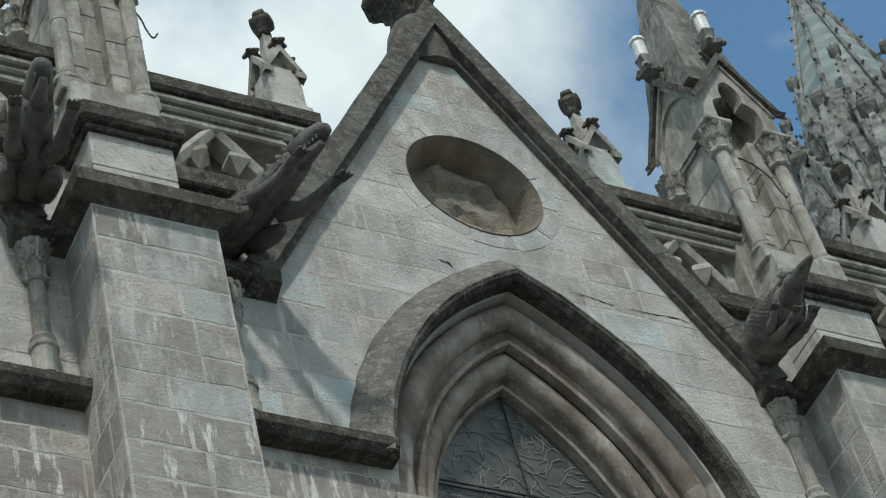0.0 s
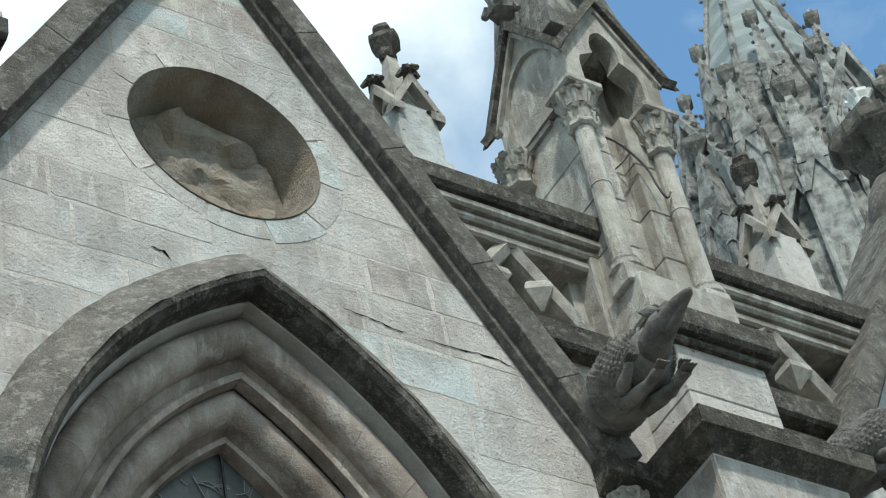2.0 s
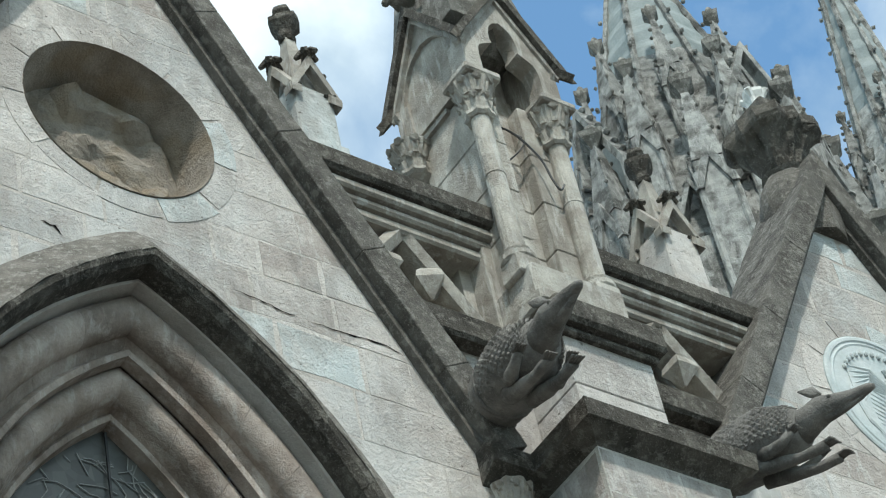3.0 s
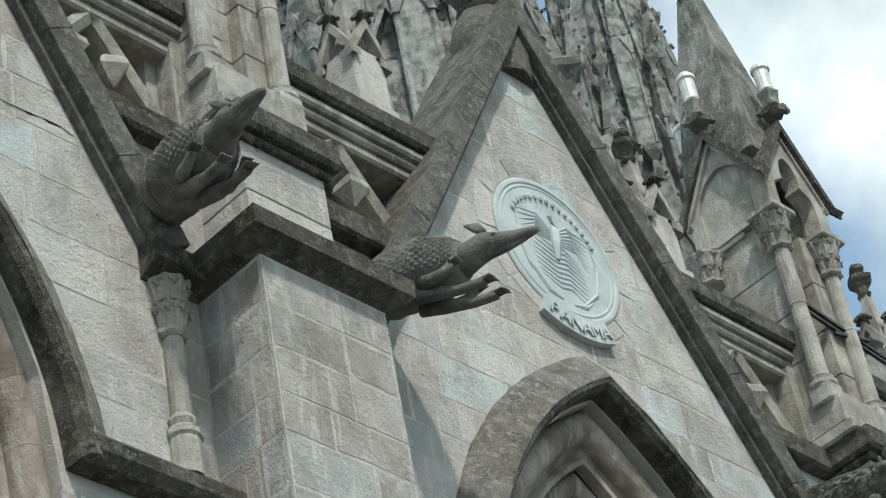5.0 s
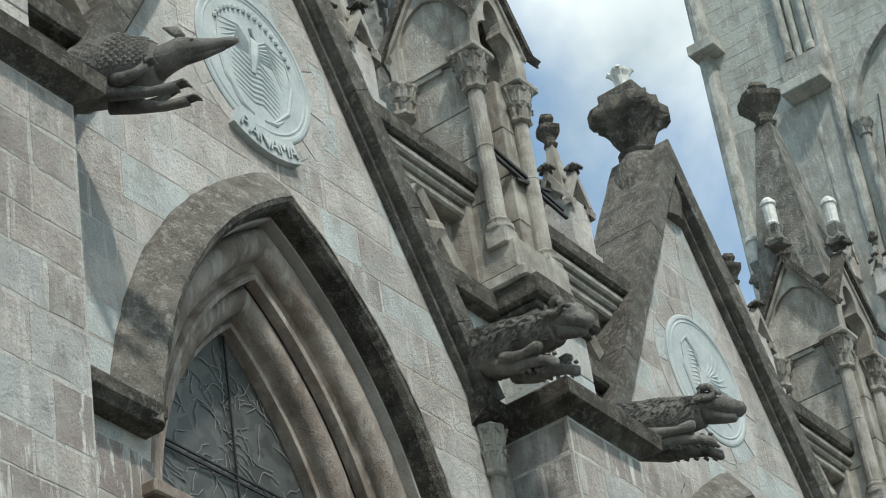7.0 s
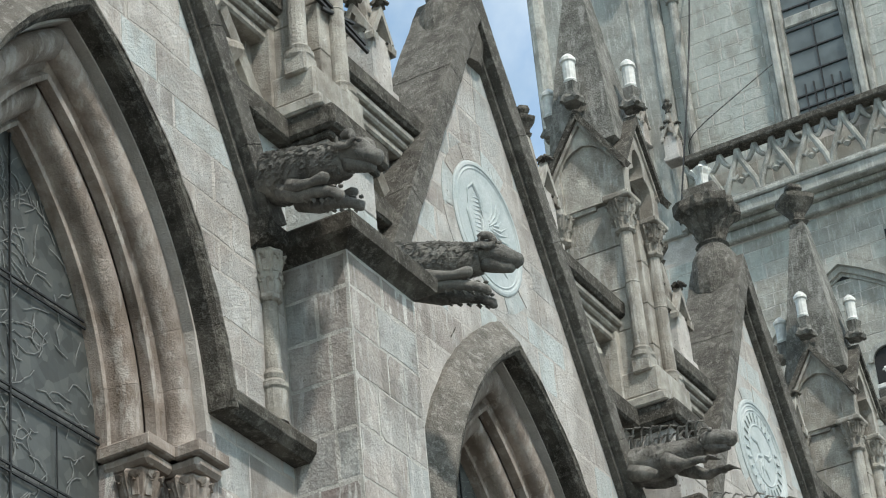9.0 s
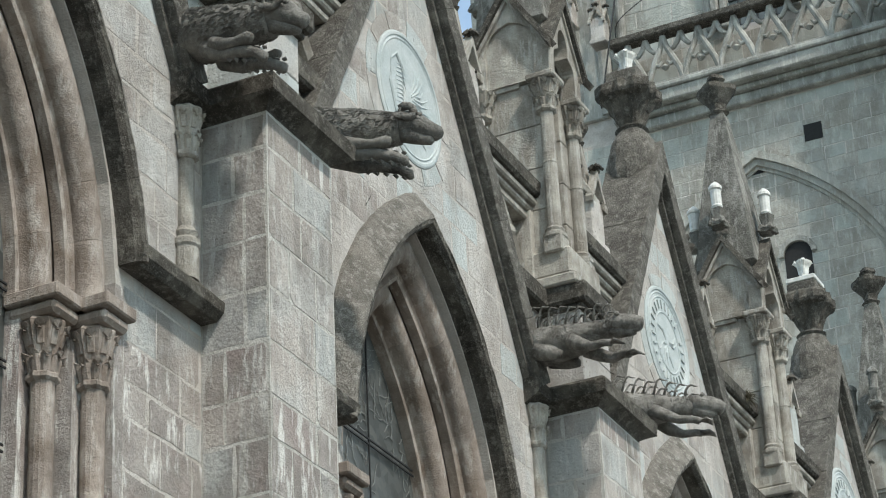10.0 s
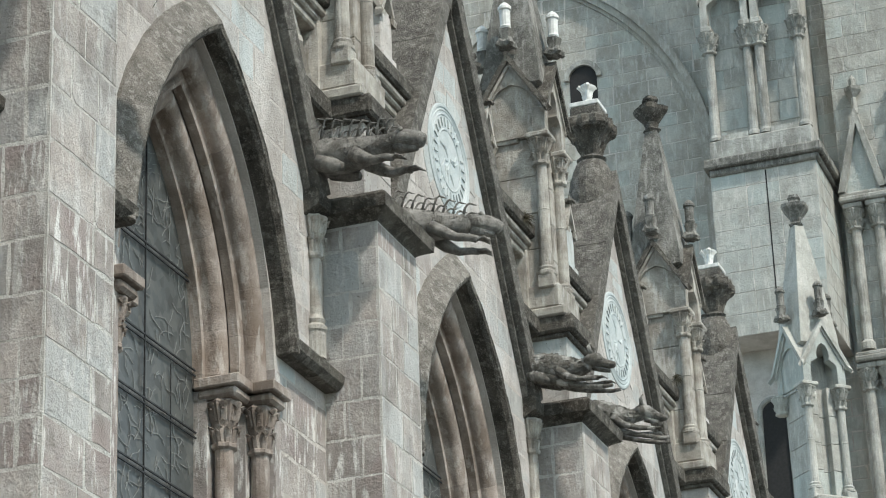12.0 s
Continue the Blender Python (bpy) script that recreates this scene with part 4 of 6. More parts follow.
    lathe(bm, [(r, z + 0.25) for r, z in [(0.10, 5.26), (0.13, 5.30), (0.09, 5.34), (0.11, 5.42), (0.24, 5.60), (0.25, 5.66), (0.12, 5.70), (0.09, 5.76), (0.12, 5.80), (0.10, 5.86), (0.02, 5.88)]], (0, 0, 0), 16, (4, 0.12))
    part("finial", fix(bm), WEATHERED_AND_SHADE, p, "dark flower finial")
    return p


first_pinnacle = pinnacle((pier_x(0) - 0.055, 9.12, 18.88))
for i in (-1, 1, 2, 3, 4, 5):
    p = copy_thing(first_pinnacle, Matrix.Translation((pier_x(i) - 0.055, 9.12, 18.88)))
    if i == 5:
        p["label"] = "carved stone pinnacle with a blackened spirelet and dark stone caps"
        for o in p.children_recursive:
            if o.name.startswith("ceramic_cap"):
                o["label"] = "dark stone cap"
                o.material_slots[0].link = "OBJECT"
                o.material_slots[0].material = SPIRELET


# ---- parapets between gables and pinnacles ----
def parapet(side):
    """One stretch of parapet: base, moulded rail, posts and chunky lozenges in front of a back wall. side: 1 stands right of a buttress."""
    p = thing("parapet", (0, 9.0, 17.7), "stone parapet with open lozenges under a dark moulded rail", "parapet", "parapets between gables")
    x0, x1 = 0.36, 2.30

    def xs(a, b):
        return (a, b) if side > 0 else (-b, -a)

    bm = bmesh.new()
    box(bm, *xs(x0, 1.75), 0.03, 0.45, 0.0, 0.95)
    part("base_wall", bm, ASHLAR, p)
    bm = bmesh.new()
    box(bm, *xs(x0, 1.40), -0.10, 0.45, 0.95, 1.18, 0.025)
    part("base_slab", bm, WEATHERED_AND_SHADE, p, "dark weathered slab")
    bm = bmesh.new()
    box(bm, *xs(x0, 1.42), 0.0, 0.34, 1.18, 1.30, 0.02)
    part("sill", bm, CARVED, p)
    bm = bmesh.new()
    box(bm, *xs(x0, 2.2), 0.36, 0.45, 0.95, 2.24)
    part("back_wall", bm, CARVED, p)
    bm = bmesh.new()
    sec = [(0.40, 2.24), (-0.05, 2.24), (-0.08, 2.27), (-0.09, 2.40), (-0.04, 2.44), (0.40, 2.47)]
    xa, xb = xs(x0 - 0.05, 2.05)
    a = [bm.verts.new((xa, y, z)) for y, z in sec]
    b = [bm.verts.new((xb, y, z)) for y, z in sec]
    bm.faces.new(a), bm.faces.new(b[::-1])
    for k in range(len(sec)):
        bm.faces.new((a[k], b[k], b[(k + 1) % len(sec)], a[(k + 1) % len(sec)]))
    fix(bm)
    rail = part("rail", bm, WEATHERED_AND_SHADE, p, "dark moulded rail")
    bm = bmesh.new()
    box(bm, *xs(x0, 1.95), 0.055, 0.34, 1.99, 2.08, 0.02)
    box(bm, *xs(x0, 2.0), 0.015, 0.34, 2.08, 2.15, 0.02)
    box(bm, *xs(x0, 2.02), -0.03, 0.34, 2.15, 2.235, 0.02)
    part("rail_bed", bm, CARVED, p)
    bm = bmesh.new()
    box(bm, *xs(x0, x0 + 0.10), 0.02, 0.36, 1.18, 2.2, 0.012)
    part("post", bm, CARVED, p)
    for xa, xb, za, zb in ((0.46, 0.46, 1.30, 1.99), (0.46, 1.75, 1.30, 1.30)):
        bm = bmesh.new()
        if xa == xb:
            prism(bm, [(side * xa, za), (side * (xa + 0.09), za + 0.09), (side * (xa + 0.09), zb), (side * xa, zb)], 0.20, 0.37)
        else:
            prism(bm, [(side * xa, za), (side * xb, za), (side * xb, za + 0.09), (side * (xa + 0.09), za + 0.09)], 0.20, 0.37)
        part("splay", fix(bm), CARVED, p)
    bar = [(-0.06, -0.06), (0.0, -0.10), (0.06, -0.06), (0.06, 0.12), (-0.06, 0.12)]
    for n, (ax, az, bx, bz) in enumerate(((1.07, 2.06, 0.50, 1.30), (1.07, 2.06, 1.62, 1.36))):
        bm = bmesh.new()
        along(bm, bar, (side * ax, 0.16, az), (side * bx, 0.16, bz), Vector((0, 1, 0)))
        mx, mz = ax * 0.56 + bx * 0.44 + (0.07 if n == 0 else -0.07), az * 0.56 + bz * 0.44 - 0.06
        lathe(bm, [(0.015, -0.15), (0.135, -0.01), (0.12, 0.05), (0.02, 0.15)], (side * mx, 0.15, mz), 4, None, math.pi / 4 if n else 0.3)
        part("lozenge_bar", fix(bm), CARVED, p, "chunky cusped stone bar")
    return p


par_r, par_l = parapet(1), parapet(-1)
par_r.location.x, par_l.location.x = pier_x(0), pier_x(0)
for i in (-1, 1, 2, 3, 4, 5, 6):
    copy_thing(par_l, Matrix.Translation((pier_x(i), 9.0, 17.7)))
    if i < 6:
        copy_thing(par_r, Matrix.Translation((pier_x(i), 9.0, 17.7)))


def small_pinnacle(at):
    p = thing("small_pinnacle", at, "small carved stone pinnacle with leafy gablets on the parapet", "pinnacle", "small parapet pinnacles")
    bm = bmesh.new()
    box(bm, -0.165, 0.165, -0.165, 0.165, 0, 0.66, 0.012)
    box(bm, -0.2, 0.2, -0.2, 0.2, 0, 0.1, 0.015)
    part("shaft", bm, ASHLAR, p)
    for k in range(4):
        turn = Matrix.Rotation(math.pi / 2 * k, 4, "Z")
        bm = bmesh.new()
        prism(bm, [(-0.205, 0.52), (-0.15, 0.60), (0, 0.88), (0.15, 0.60), (0.205, 0.52), (0.215, 0.58), (0, 1.0), (-0.215, 0.58)], -0.20, -0.12, turn)
        part("gablet", fix(bm), CARVED, p)
        a = math.pi / 2 * k
        for c, sz in (((0.18 * math.cos(a), 0.18 * math.sin(a), 0.99), 1.1), ((0.20 * math.cos(a + 0.785), 0.20 * math.sin(a + 0.785), 0.62), 0.8)):
            bm = bmesh.new()
            crocket(bm, c, sz)
            part("crocket", fix(bm), WEATHERED_AND_SHADE, p, "dark leafy crocket")
    bm = bmesh.new()
    lathe(bm, [(0.16, 0.62), (0.10, 1.0), (0.05, 1.36)], (0, 0, 0), 4, None, math.pi / 4)
    part("spike", fix(bm), CARVED, p)
    bm = bmesh.new()
    lathe(bm, [(0.05, 1.34), (0.07, 1.37), (0.05, 1.39), (0.06, 1.44), (0.115, 1.52), (0.12, 1.56), (0.06, 1.58), (0.05, 1.62), (0.075, 1.66), (0.06, 1.71), (0.02, 1.73)], (0, 0, 0), 12, (4, 0.12))
    part("finial", fix(bm), WEATHERED_AND_SHADE, p, "dark flower finial")
    return p


sp = small_pinnacle((bay_x(0) - 1.645, 9.24, 20.26))
for i in BAYS:
    for dx in (-1.645, 1.645):
        if (i, dx) != (0, -1.645):
            copy_thing(sp, Matrix.Translation((bay_x(i) + dx, 9.24, 20.26)))


# ---- flower finials on the gables ----
def gable_finial(at, lamp):
    f = thing("gable_finial", at, "blackened carved flower finial on a gable" + (" with a white ceramic cap" if lamp else ""), "finial", "gable finials")
    bm = bmesh.new()
    lathe(bm, [(0.28, -0.70), (0.31, -0.45), (0.29, -0.22), (0.25, -0.05), (0.20, 0.05), (0.165, 0.10), (0.195, 0.13), (0.14, 0.17)], (0, 0, 0), 16)
    for v in bm.verts:
        v.co += noise.noise_vector(v.co * 6 + Vector(at)) * 0.02
    part("neck", fix(bm), COPING, f)
    bm = bmesh.new()
    rows = [(0.14, 0.13), (0.135, 0.18), (0.16, 0.27), (0.215, 0.38), (0.28, 0.48), (0.34, 0.54), (0.365, 0.57), (0.36, 0.68), (0.28, 0.71)]
    n = 24
    rings = []
    for r, z in rows:
        ring = []
        for k in range(n):
            a = 2 * math.pi * k / n
            sq = min(1.0 / max(abs(math.cos(a)), abs(math.sin(a))), 1.32)
            g = 0.86 * sq * (1 + 0.06 * math.cos(12 * a) * min(1, r / 0.2))
            ring.append(bm.verts.new((r * g * math.cos(a), r * g * math.sin(a), z - (0.05 if r > 0.3 else 0) * (sq - 1) * 2)))
        rings.append(ring)
    for p, q in zip(rings, rings[1:]):
        for k in range(n):
            bm.faces.new((p[k], p[(k + 1) % n], q[(k + 1) % n], q[k]))
    bm.faces.new(rings[0][::-1]), bm.faces.new(rings[-1])
    for v in bm.verts:
        v.co += noise.noise_vector(v.co * 13) * 0.034
    part("flower", fix(bm), WEATHERED_AND_SHADE, f)
    bm = bmesh.new()
    box(bm, -0.20, 0.20, -0.20, 0.20, 0.69, 0.86, 0.02)
    part("block", bm, COPING, f)
    if lamp:
        bm = bmesh.new()
        if lamp > 1:
            box(bm, -0.2, 0.2, -0.2, 0.2, 0.862, 0.93, 0.01)
        z = 0.93 if lamp > 1 else 0.86
        lathe(bm, [(0.07, 0), (0.08, 0.02), (0.055, 0.06), (0.05, 0.16), (0.06, 0.22), (0.09, 0.27), (0.095, 0.30), (0.05, 0.31)], (0, 0, z), 12, (4, 0.1))
        for k in range(4):
            a = math.pi / 2 * k + 0.4
            tube(bm, [(0.045 * math.cos(a), 0.045 * math.sin(a), z + 0.1), (0.06 * math.cos(a), 0.06 * math.sin(a), z + 0.22), (0.115 * math.cos(a), 0.115 * math.sin(a), z + 0.29), (0.125 * math.cos(a), 0.125 * math.sin(a), z + 0.26)], [0.02, 0.026, 0.028, 0.015], 6)
        part("ceramic_cap", fix(bm), CERAMIC, f, "white ceramic cap")
    return f


for i in BAYS:
    gable_finial((bay_x(i), 9.19, {0: 22.25, 1: 22.23, 2: 22.21}.get(i, 22.45)), {1: 1, 2: 1, 3: 1, 4: 2, 5: 2}.get(i, 0)).scale = (1.05, 1.05, 1.05)


# ---- gargoyles ----
def pebble(bm, c, n, t, a, b, h):
    """A small scale or lock: a flattened octahedron on the skin at c, with normal n and run t."""
    n, t = n.normalized(), t.normalized()
    s = n.cross(t)
    ring = [bm.verts.new(c + d) for d in (t * a, s * b, -t * a, -s * b)]
    top, low = bm.verts.new(c + n * h + t * a * 0.25), bm.verts.new(c - n * h)
    made = []
    for k in range(4):
        made.append(bm.faces.new((ring[k], ring[(k + 1) % 4], top)))
        made.append(bm.faces.new((ring[(k + 1) % 4], ring[k], low)))
    for f in made:
        f.material_index = 1


def spine_point(pts, radii, f):
    """Place and radius at the share f along a row of body points."""
    k = min(int(f * (len(pts) - 1)), len(pts) - 2)
    u = f * (len(pts) - 1) - k
    return Vector(pts[k]).lerp(Vector(pts[k + 1]), u), radii[k] + (radii[k + 1] - radii[k]) * u


def gargoyle(kind, at, yaw, droop, seed, label):
    """A beast that leans out from the wall along its own +x; one mesh."""
    rnd = random.Random(seed)
    bm = bmesh.new()
    ahead = Vector((1, 0, 0))

    def round_skin(f, a, pts, radii):
        c, r = spine_point(pts, radii, f)
        n = Vector((0, math.cos(a), math.sin(a)))
        return c + n * r, n

    if kind == "armadillo":
        pts = [(-0.30, 0, -0.02), (-0.1, 0, 0.0), (0.1, 0, 0.02), (0.3, 0, 0.05), (0.5, 0, 0.07), (0.68, 0, 0.06), (0.80, 0, 0.05)]
        radii = [0.17, 0.195, 0.215, 0.24, 0.245, 0.20, 0.12]
        tube(bm, pts, radii, 22)
        # rows of scales on the two shields and bands between them
        for row in range(19):
            f = 0.42 + 0.028 * row
            for k in range(20):
                p, n = round_skin(f, radians(-35 + 250 * (k + 0.5 * (row % 2)) / 20), pts, radii)
                pebble(bm, p, n, ahead, 0.026, 0.023, 0.0075)
        for row in range(9):
            f = 0.08 + 0.036 * row
            for k in range(26):
                p, n = round_skin(f, radians(-35 + 250 * (k + 0.5 * (row % 2)) / 26), pts, radii)
                pebble(bm, p, n, ahead, 0.018, 0.024, 0.006)
        for f in (0.39, 0.41):
            c, r = spine_point(pts, radii, f)
            tube(bm, [c, c + Vector((0.018, 0, 0))], [r + 0.012, r + 0.012], 22)
        tube(bm, [(0.74, 0, 0.05), (0.86, 0, 0.09), (0.96, 0, 0.125), (1.06, 0, 0.12), (1.20, 0, 0.125), (1.33, 0, 0.135), (1.37, 0, 0.13)], [0.125, 0.105, 0.10, 0.082, 0.055, 0.036, 0.018], 14)
        tube(bm, [(0.98, 0, 0.06), (1.12, 0, 0.065), (1.28, 0, 0.09)], [0.05, 0.035, 0.015], 8)
        for sd in (1, -1):
            tube(bm, [(0.98, 0.055 * sd, 0.19), (0.92, 0.085 * sd, 0.235), (0.84, 0.10 * sd, 0.275)], [0.028, 0.045, 0.006], 7, 0.45)
            lathe(bm, [(0.008, -0.016), (0.02, 0), (0.008, 0.016)], (1.06, 0.072 * sd, 0.155), 6)
            tube(bm, [(0.54, 0.12 * sd, -0.12), (0.63, 0.17 * sd, -0.15), (0.72, 0.18 * sd, -0.12), (0.79, 0.18 * sd, -0.07)], [0.06, 0.046, 0.036, 0.03], 9)
            tube(bm, [(0.42, 0.08 * sd, -0.16), (0.62, 0.09 * sd, -0.21), (0.82, 0.09 * sd, -0.24), (1.0, 0.09 * sd, -0.23)], [0.07, 0.05, 0.036, 0.04], 10)
            for k in (-1.5, -0.5, 0.5, 1.5):
                tube(bm, [(0.98, 0.09 * sd + 0.016 * k, -0.225), (1.05, 0.09 * sd + 0.021 * k, -0.21), (1.09, 0.09 * sd + 0.023 * k, -0.23)], [0.016, 0.013, 0.005], 5)
                tube(bm, [(0.78, 0.18 * sd + 0.014 * k, -0.075), (0.83, 0.18 * sd + 0.02 * k, -0.045), (0.86, 0.18 * sd + 0.022 * k, -0.05)], [0.015, 0.012, 0.005], 5)
        mat = SCALY
    elif kind == "ram":
        pts = [(-0.28 + 0.145 * k, 0, 0.02 + 0.10 * max(0, k - 4) * 0.12 + 0.006 * k) for k in range(9)]
        radii = [0.215, 0.225, 0.23, 0.228, 0.22, 0.205, 0.185, 0.16, 0.13]
        tube(bm, pts, radii, 22)
        for k in range(1700):
            f, a = rnd.uniform(0.02, 0.99), radians(rnd.uniform(-85, 265))
            p, n = round_skin(f, a, pts, radii)
            back = Vector((-1.0, 0, 0)) + n.cross(ahead) * rnd.uniform(-0.35, 0.35) - Vector((0, 0, 0.5))
            back -= n * back.dot(n)
            pebble(bm, p, (n - back.normalized() * 0.15), -back, rnd.uniform(0.020, 0.034), rnd.uniform(0.006, 0.009), rnd.uniform(0.007, 0.013))
        tube(bm, [(0.80, 0, 0.12), (0.90, 0, 0.165), (0.99, 0, 0.165), (1.08, 0, 0.13), (1.16, 0, 0.105), (1.22, 0, 0.09), (1.245, 0, 0.075)], [0.13, 0.13, 0.12, 0.095, 0.078, 0.068, 0.035], 14)
        tube(bm, [(0.90, 0, 0.09), (1.0, 0, 0.06), (1.09, 0, 0.035), (1.17, 0, 0.022), (1.19, 0, 0.022)], [0.095, 0.075, 0.058, 0.048, 0.02], 12)
        for sd in (1, -1):
            coil = []
            for k in range(12):
                t = 2.5 - 0.56 * k
                rr = 0.092 - 0.0045 * k
                coil.append((0.935 + rr * math.cos(t), sd * (0.085 + 0.009 * k), 0.215 + rr * math.sin(t)))
            tube(bm, coil, [0.034, 0.036, 0.036, 0.035, 0.033, 0.031, 0.028, 0.025, 0.022, 0.018, 0.013, 0.006], 9)
            tube(bm, [(0.92, 0.10 * sd, 0.19), (0.90, 0.16 * sd, 0.17), (0.87, 0.20 * sd, 0.13)], [0.03, 0.035, 0.01], 7, 0.6)
            lathe(bm, [(0.01, -0.02), (0.026, 0), (0.01, 0.02)], (1.03, 0.092 * sd, 0.185), 7)
            tube(bm, [(1.0, 0.07 * sd, 0.235), (1.06, 0.075 * sd, 0.225)], [0.028, 0.02], 6)
            lathe(bm, [(0.006, -0.012), (0.014, 0), (0.006, 0.012)], (1.235, 0.035 * sd, 0.115), 5)
            tube(bm, [(0.42, 0.13 * sd, -0.12), (0.56, 0.17 * sd, -0.145), (0.70, 0.17 * sd, -0.13), (0.82, 0.17 * sd, -0.10), (0.86, 0.17 * sd, -0.095)], [0.075, 0.056, 0.042, 0.05, 0.03], 11)
            tube(bm, [(0.30, 0.11 * sd, -0.15), (0.54, 0.12 * sd, -0.21), (0.72, 0.12 * sd, -0.20), (0.90, 0.12 * sd, -0.215), (1.0, 0.12 * sd, -0.255), (1.02, 0.12 * sd, -0.29)], [0.08, 0.062, 0.048, 0.044, 0.046, 0.025], 11)
            for j in range(5):
                pebble(bm, Vector((0.62 + 0.085 * j, 0.12 * sd, -0.255 - 0.008 * j)), Vector((0.3, 0, -1)), ahead, 0.03, 0.026, 0.03)
                pebble(bm, Vector((0.66 + 0.08 * j, 0.12 * sd, -0.15 - 0.006 * j)), Vector((0, 0, 1)), ahead, 0.03, 0.03, 0.02)
        mat = FURRY
    elif kind == "iguana":
        pts = [(-0.28, 0, -0.03), (-0.1, 0, 0.0), (0.1, 0, 0.02), (0.32, 0, 0.03), (0.52, 0, 0.05), (0.70, 0, 0.08), (0.84, 0, 0.11), (0.94, 0, 0.13)]
        radii = [0.20, 0.205, 0.20, 0.19, 0.165, 0.13, 0.105, 0.09]
        tube(bm, pts, radii, 16)
        tube(bm, [(0.88, 0, 0.125), (0.98, 0, 0.155), (1.10, 0, 0.145), (1.20, 0, 0.13), (1.25, 0, 0.11), (1.265, 0, 0.10)], [0.095, 0.105, 0.095, 0.085, 0.07, 0.035], 12)
        tube(bm, [(0.94, 0, 0.07), (1.08, 0, 0.055), (1.20, 0, 0.05)], [0.075, 0.06, 0.04], 9)
        for k in range(10):
            x = -0.16 + 0.115 * k
            c, r = spine_point(pts, radii, min(0.99, (x + 0.28) / 1.22))
            for off in (-0.075, 0.075):
                h = (0.29 - 0.015 * k) * rnd.uniform(0.8, 1.15)
                z = c.z + r * 0.9
                arc = [Vector((x - 0.05 + 0.17 * math.sin(q) * h / 0.24 - 0.05 * q, off * (1 + 0.4 * math.sin(q)), z - 0.01 + h * 0.8 * math.sin(min(q, 1.9)))) for q in (0.0, 0.5, 1.0, 1.5, 2.0, 2.4)]
                for q, v in enumerate(arc):
                    v.x = x - 0.04 + 0.005 * q + 0.004 * q * q
                tube(bm, arc, [0.017, 0.013, 0.012, 0.011, 0.010, 0.005], 6)
        for k in range(240):
            f, a = rnd.uniform(0.02, 0.98), radians(rnd.uniform(-80, 260))
            p, n = round_skin(f, a, pts, radii)
            z = rnd.uniform(0.012, 0.026)
            pebble(bm, p, n, Vector((rnd.uniform(-1, 1), rnd.uniform(-1, 1), rnd.uniform(-1, 1))).cross(n), z, z * 0.8, z * 0.6)
        for sd in (1, -1):
            lathe(bm, [(0.015, -0.02), (0.034, 0), (0.015, 0.025)], (1.02, 0.08 * sd, 0.225), 7)
            tube(bm, [(0.52, 0.12 * sd, -0.02), (0.68, 0.19 * sd, -0.09), (0.82, 0.20 * sd, -0.13), (0.96, 0.18 * sd, -0.105), (1.04, 0.17 * sd, -0.12)], [0.085, 0.068, 0.05, 0.042, 0.042], 10)
            tube(bm, [(0.10, 0.12 * sd, -0.08), (0.30, 0.15 * sd, -0.13), (0.42, 0.15 * sd, -0.15)], [0.10, 0.075, 0.045], 9)
            for k in (-1.5, -0.5, 0.5, 1.5):
                tube(bm, [(1.02, 0.17 * sd + 0.02 * k, -0.115), (1.11, (0.17 + 0.032 * k) * sd, -0.10), (1.18, (0.17 + 0.036 * k) * sd, -0.125)], [0.02, 0.017, 0.007], 6)
        mat = MOTTLED
    elif kind == "monkey":
        pts = [(-0.28, 0, -0.02), (-0.08, 0, 0.01), (0.12, 0, 0.04), (0.32, 0, 0.055), (0.50, 0, 0.05), (0.62, 0, 0.06), (0.74, 0, 0.10), (0.80, 0, 0.13)]
        radii = [0.17, 0.19, 0.195, 0.18, 0.15, 0.115, 0.085, 0.08]
        tube(bm, pts, radii, 16)
        for k in range(320):
            f, a = rnd.uniform(0.02, 0.98), radians(rnd.uniform(-70, 250))
            p, n = round_skin(f, a, pts, radii)
            pebble(bm, p, n, ahead + n.cross(ahead) * rnd.uniform(-0.4, 0.4), rnd.uniform(0.018, 0.03), 0.010, rnd.uniform(0.008, 0.014))
        tube(bm, [(0.74, 0, 0.13), (0.80, 0, 0.165), (0.88, 0, 0.165), (0.96, 0, 0.135), (1.06, 0, 0.125), (1.13, 0, 0.12), (1.15, 0, 0.11)], [0.085, 0.105, 0.10, 0.07, 0.055, 0.042, 0.02], 12)
        tube(bm, [(0.86, 0, 0.09), (0.98, 0, 0.055), (1.09, 0, 0.04)], [0.055, 0.04, 0.022], 9)
        for sd in (1, -1):
            tube(bm, [(0.80, 0.06 * sd, 0.24), (0.77, 0.085 * sd, 0.31), (0.79, 0.09 * sd, 0.375)], [0.038, 0.04, 0.006], 7, 0.5)
            tube(bm, [(0.94, 0.045 * sd, 0.19), (0.99, 0.05 * sd, 0.175)], [0.026, 0.016], 6)
            tube(bm, [(0.44, 0.13 * sd, -0.02), (0.60, 0.18 * sd, -0.10), (0.78, 0.15 * sd, -0.11), (0.93, 0.12 * sd, -0.085), (1.0, 0.11 * sd, -0.08)], [0.065, 0.046, 0.036, 0.03, 0.032], 10)
            tube(bm, [(0.30, 0.10 * sd, -0.10), (0.56, 0.12 * sd, -0.17), (0.82, 0.11 * sd, -0.195), (1.10, 0.10 * sd, -0.19), (1.22, 0.10 * sd, -0.17)], [0.07, 0.045, 0.032, 0.028, 0.02], 10)
            tube(bm, [(0.0, 0.10 * sd, -0.06), (0.22, 0.13 * sd, -0.11), (0.34, 0.13 * sd, -0.15)], [0.11, 0.08, 0.045], 9)
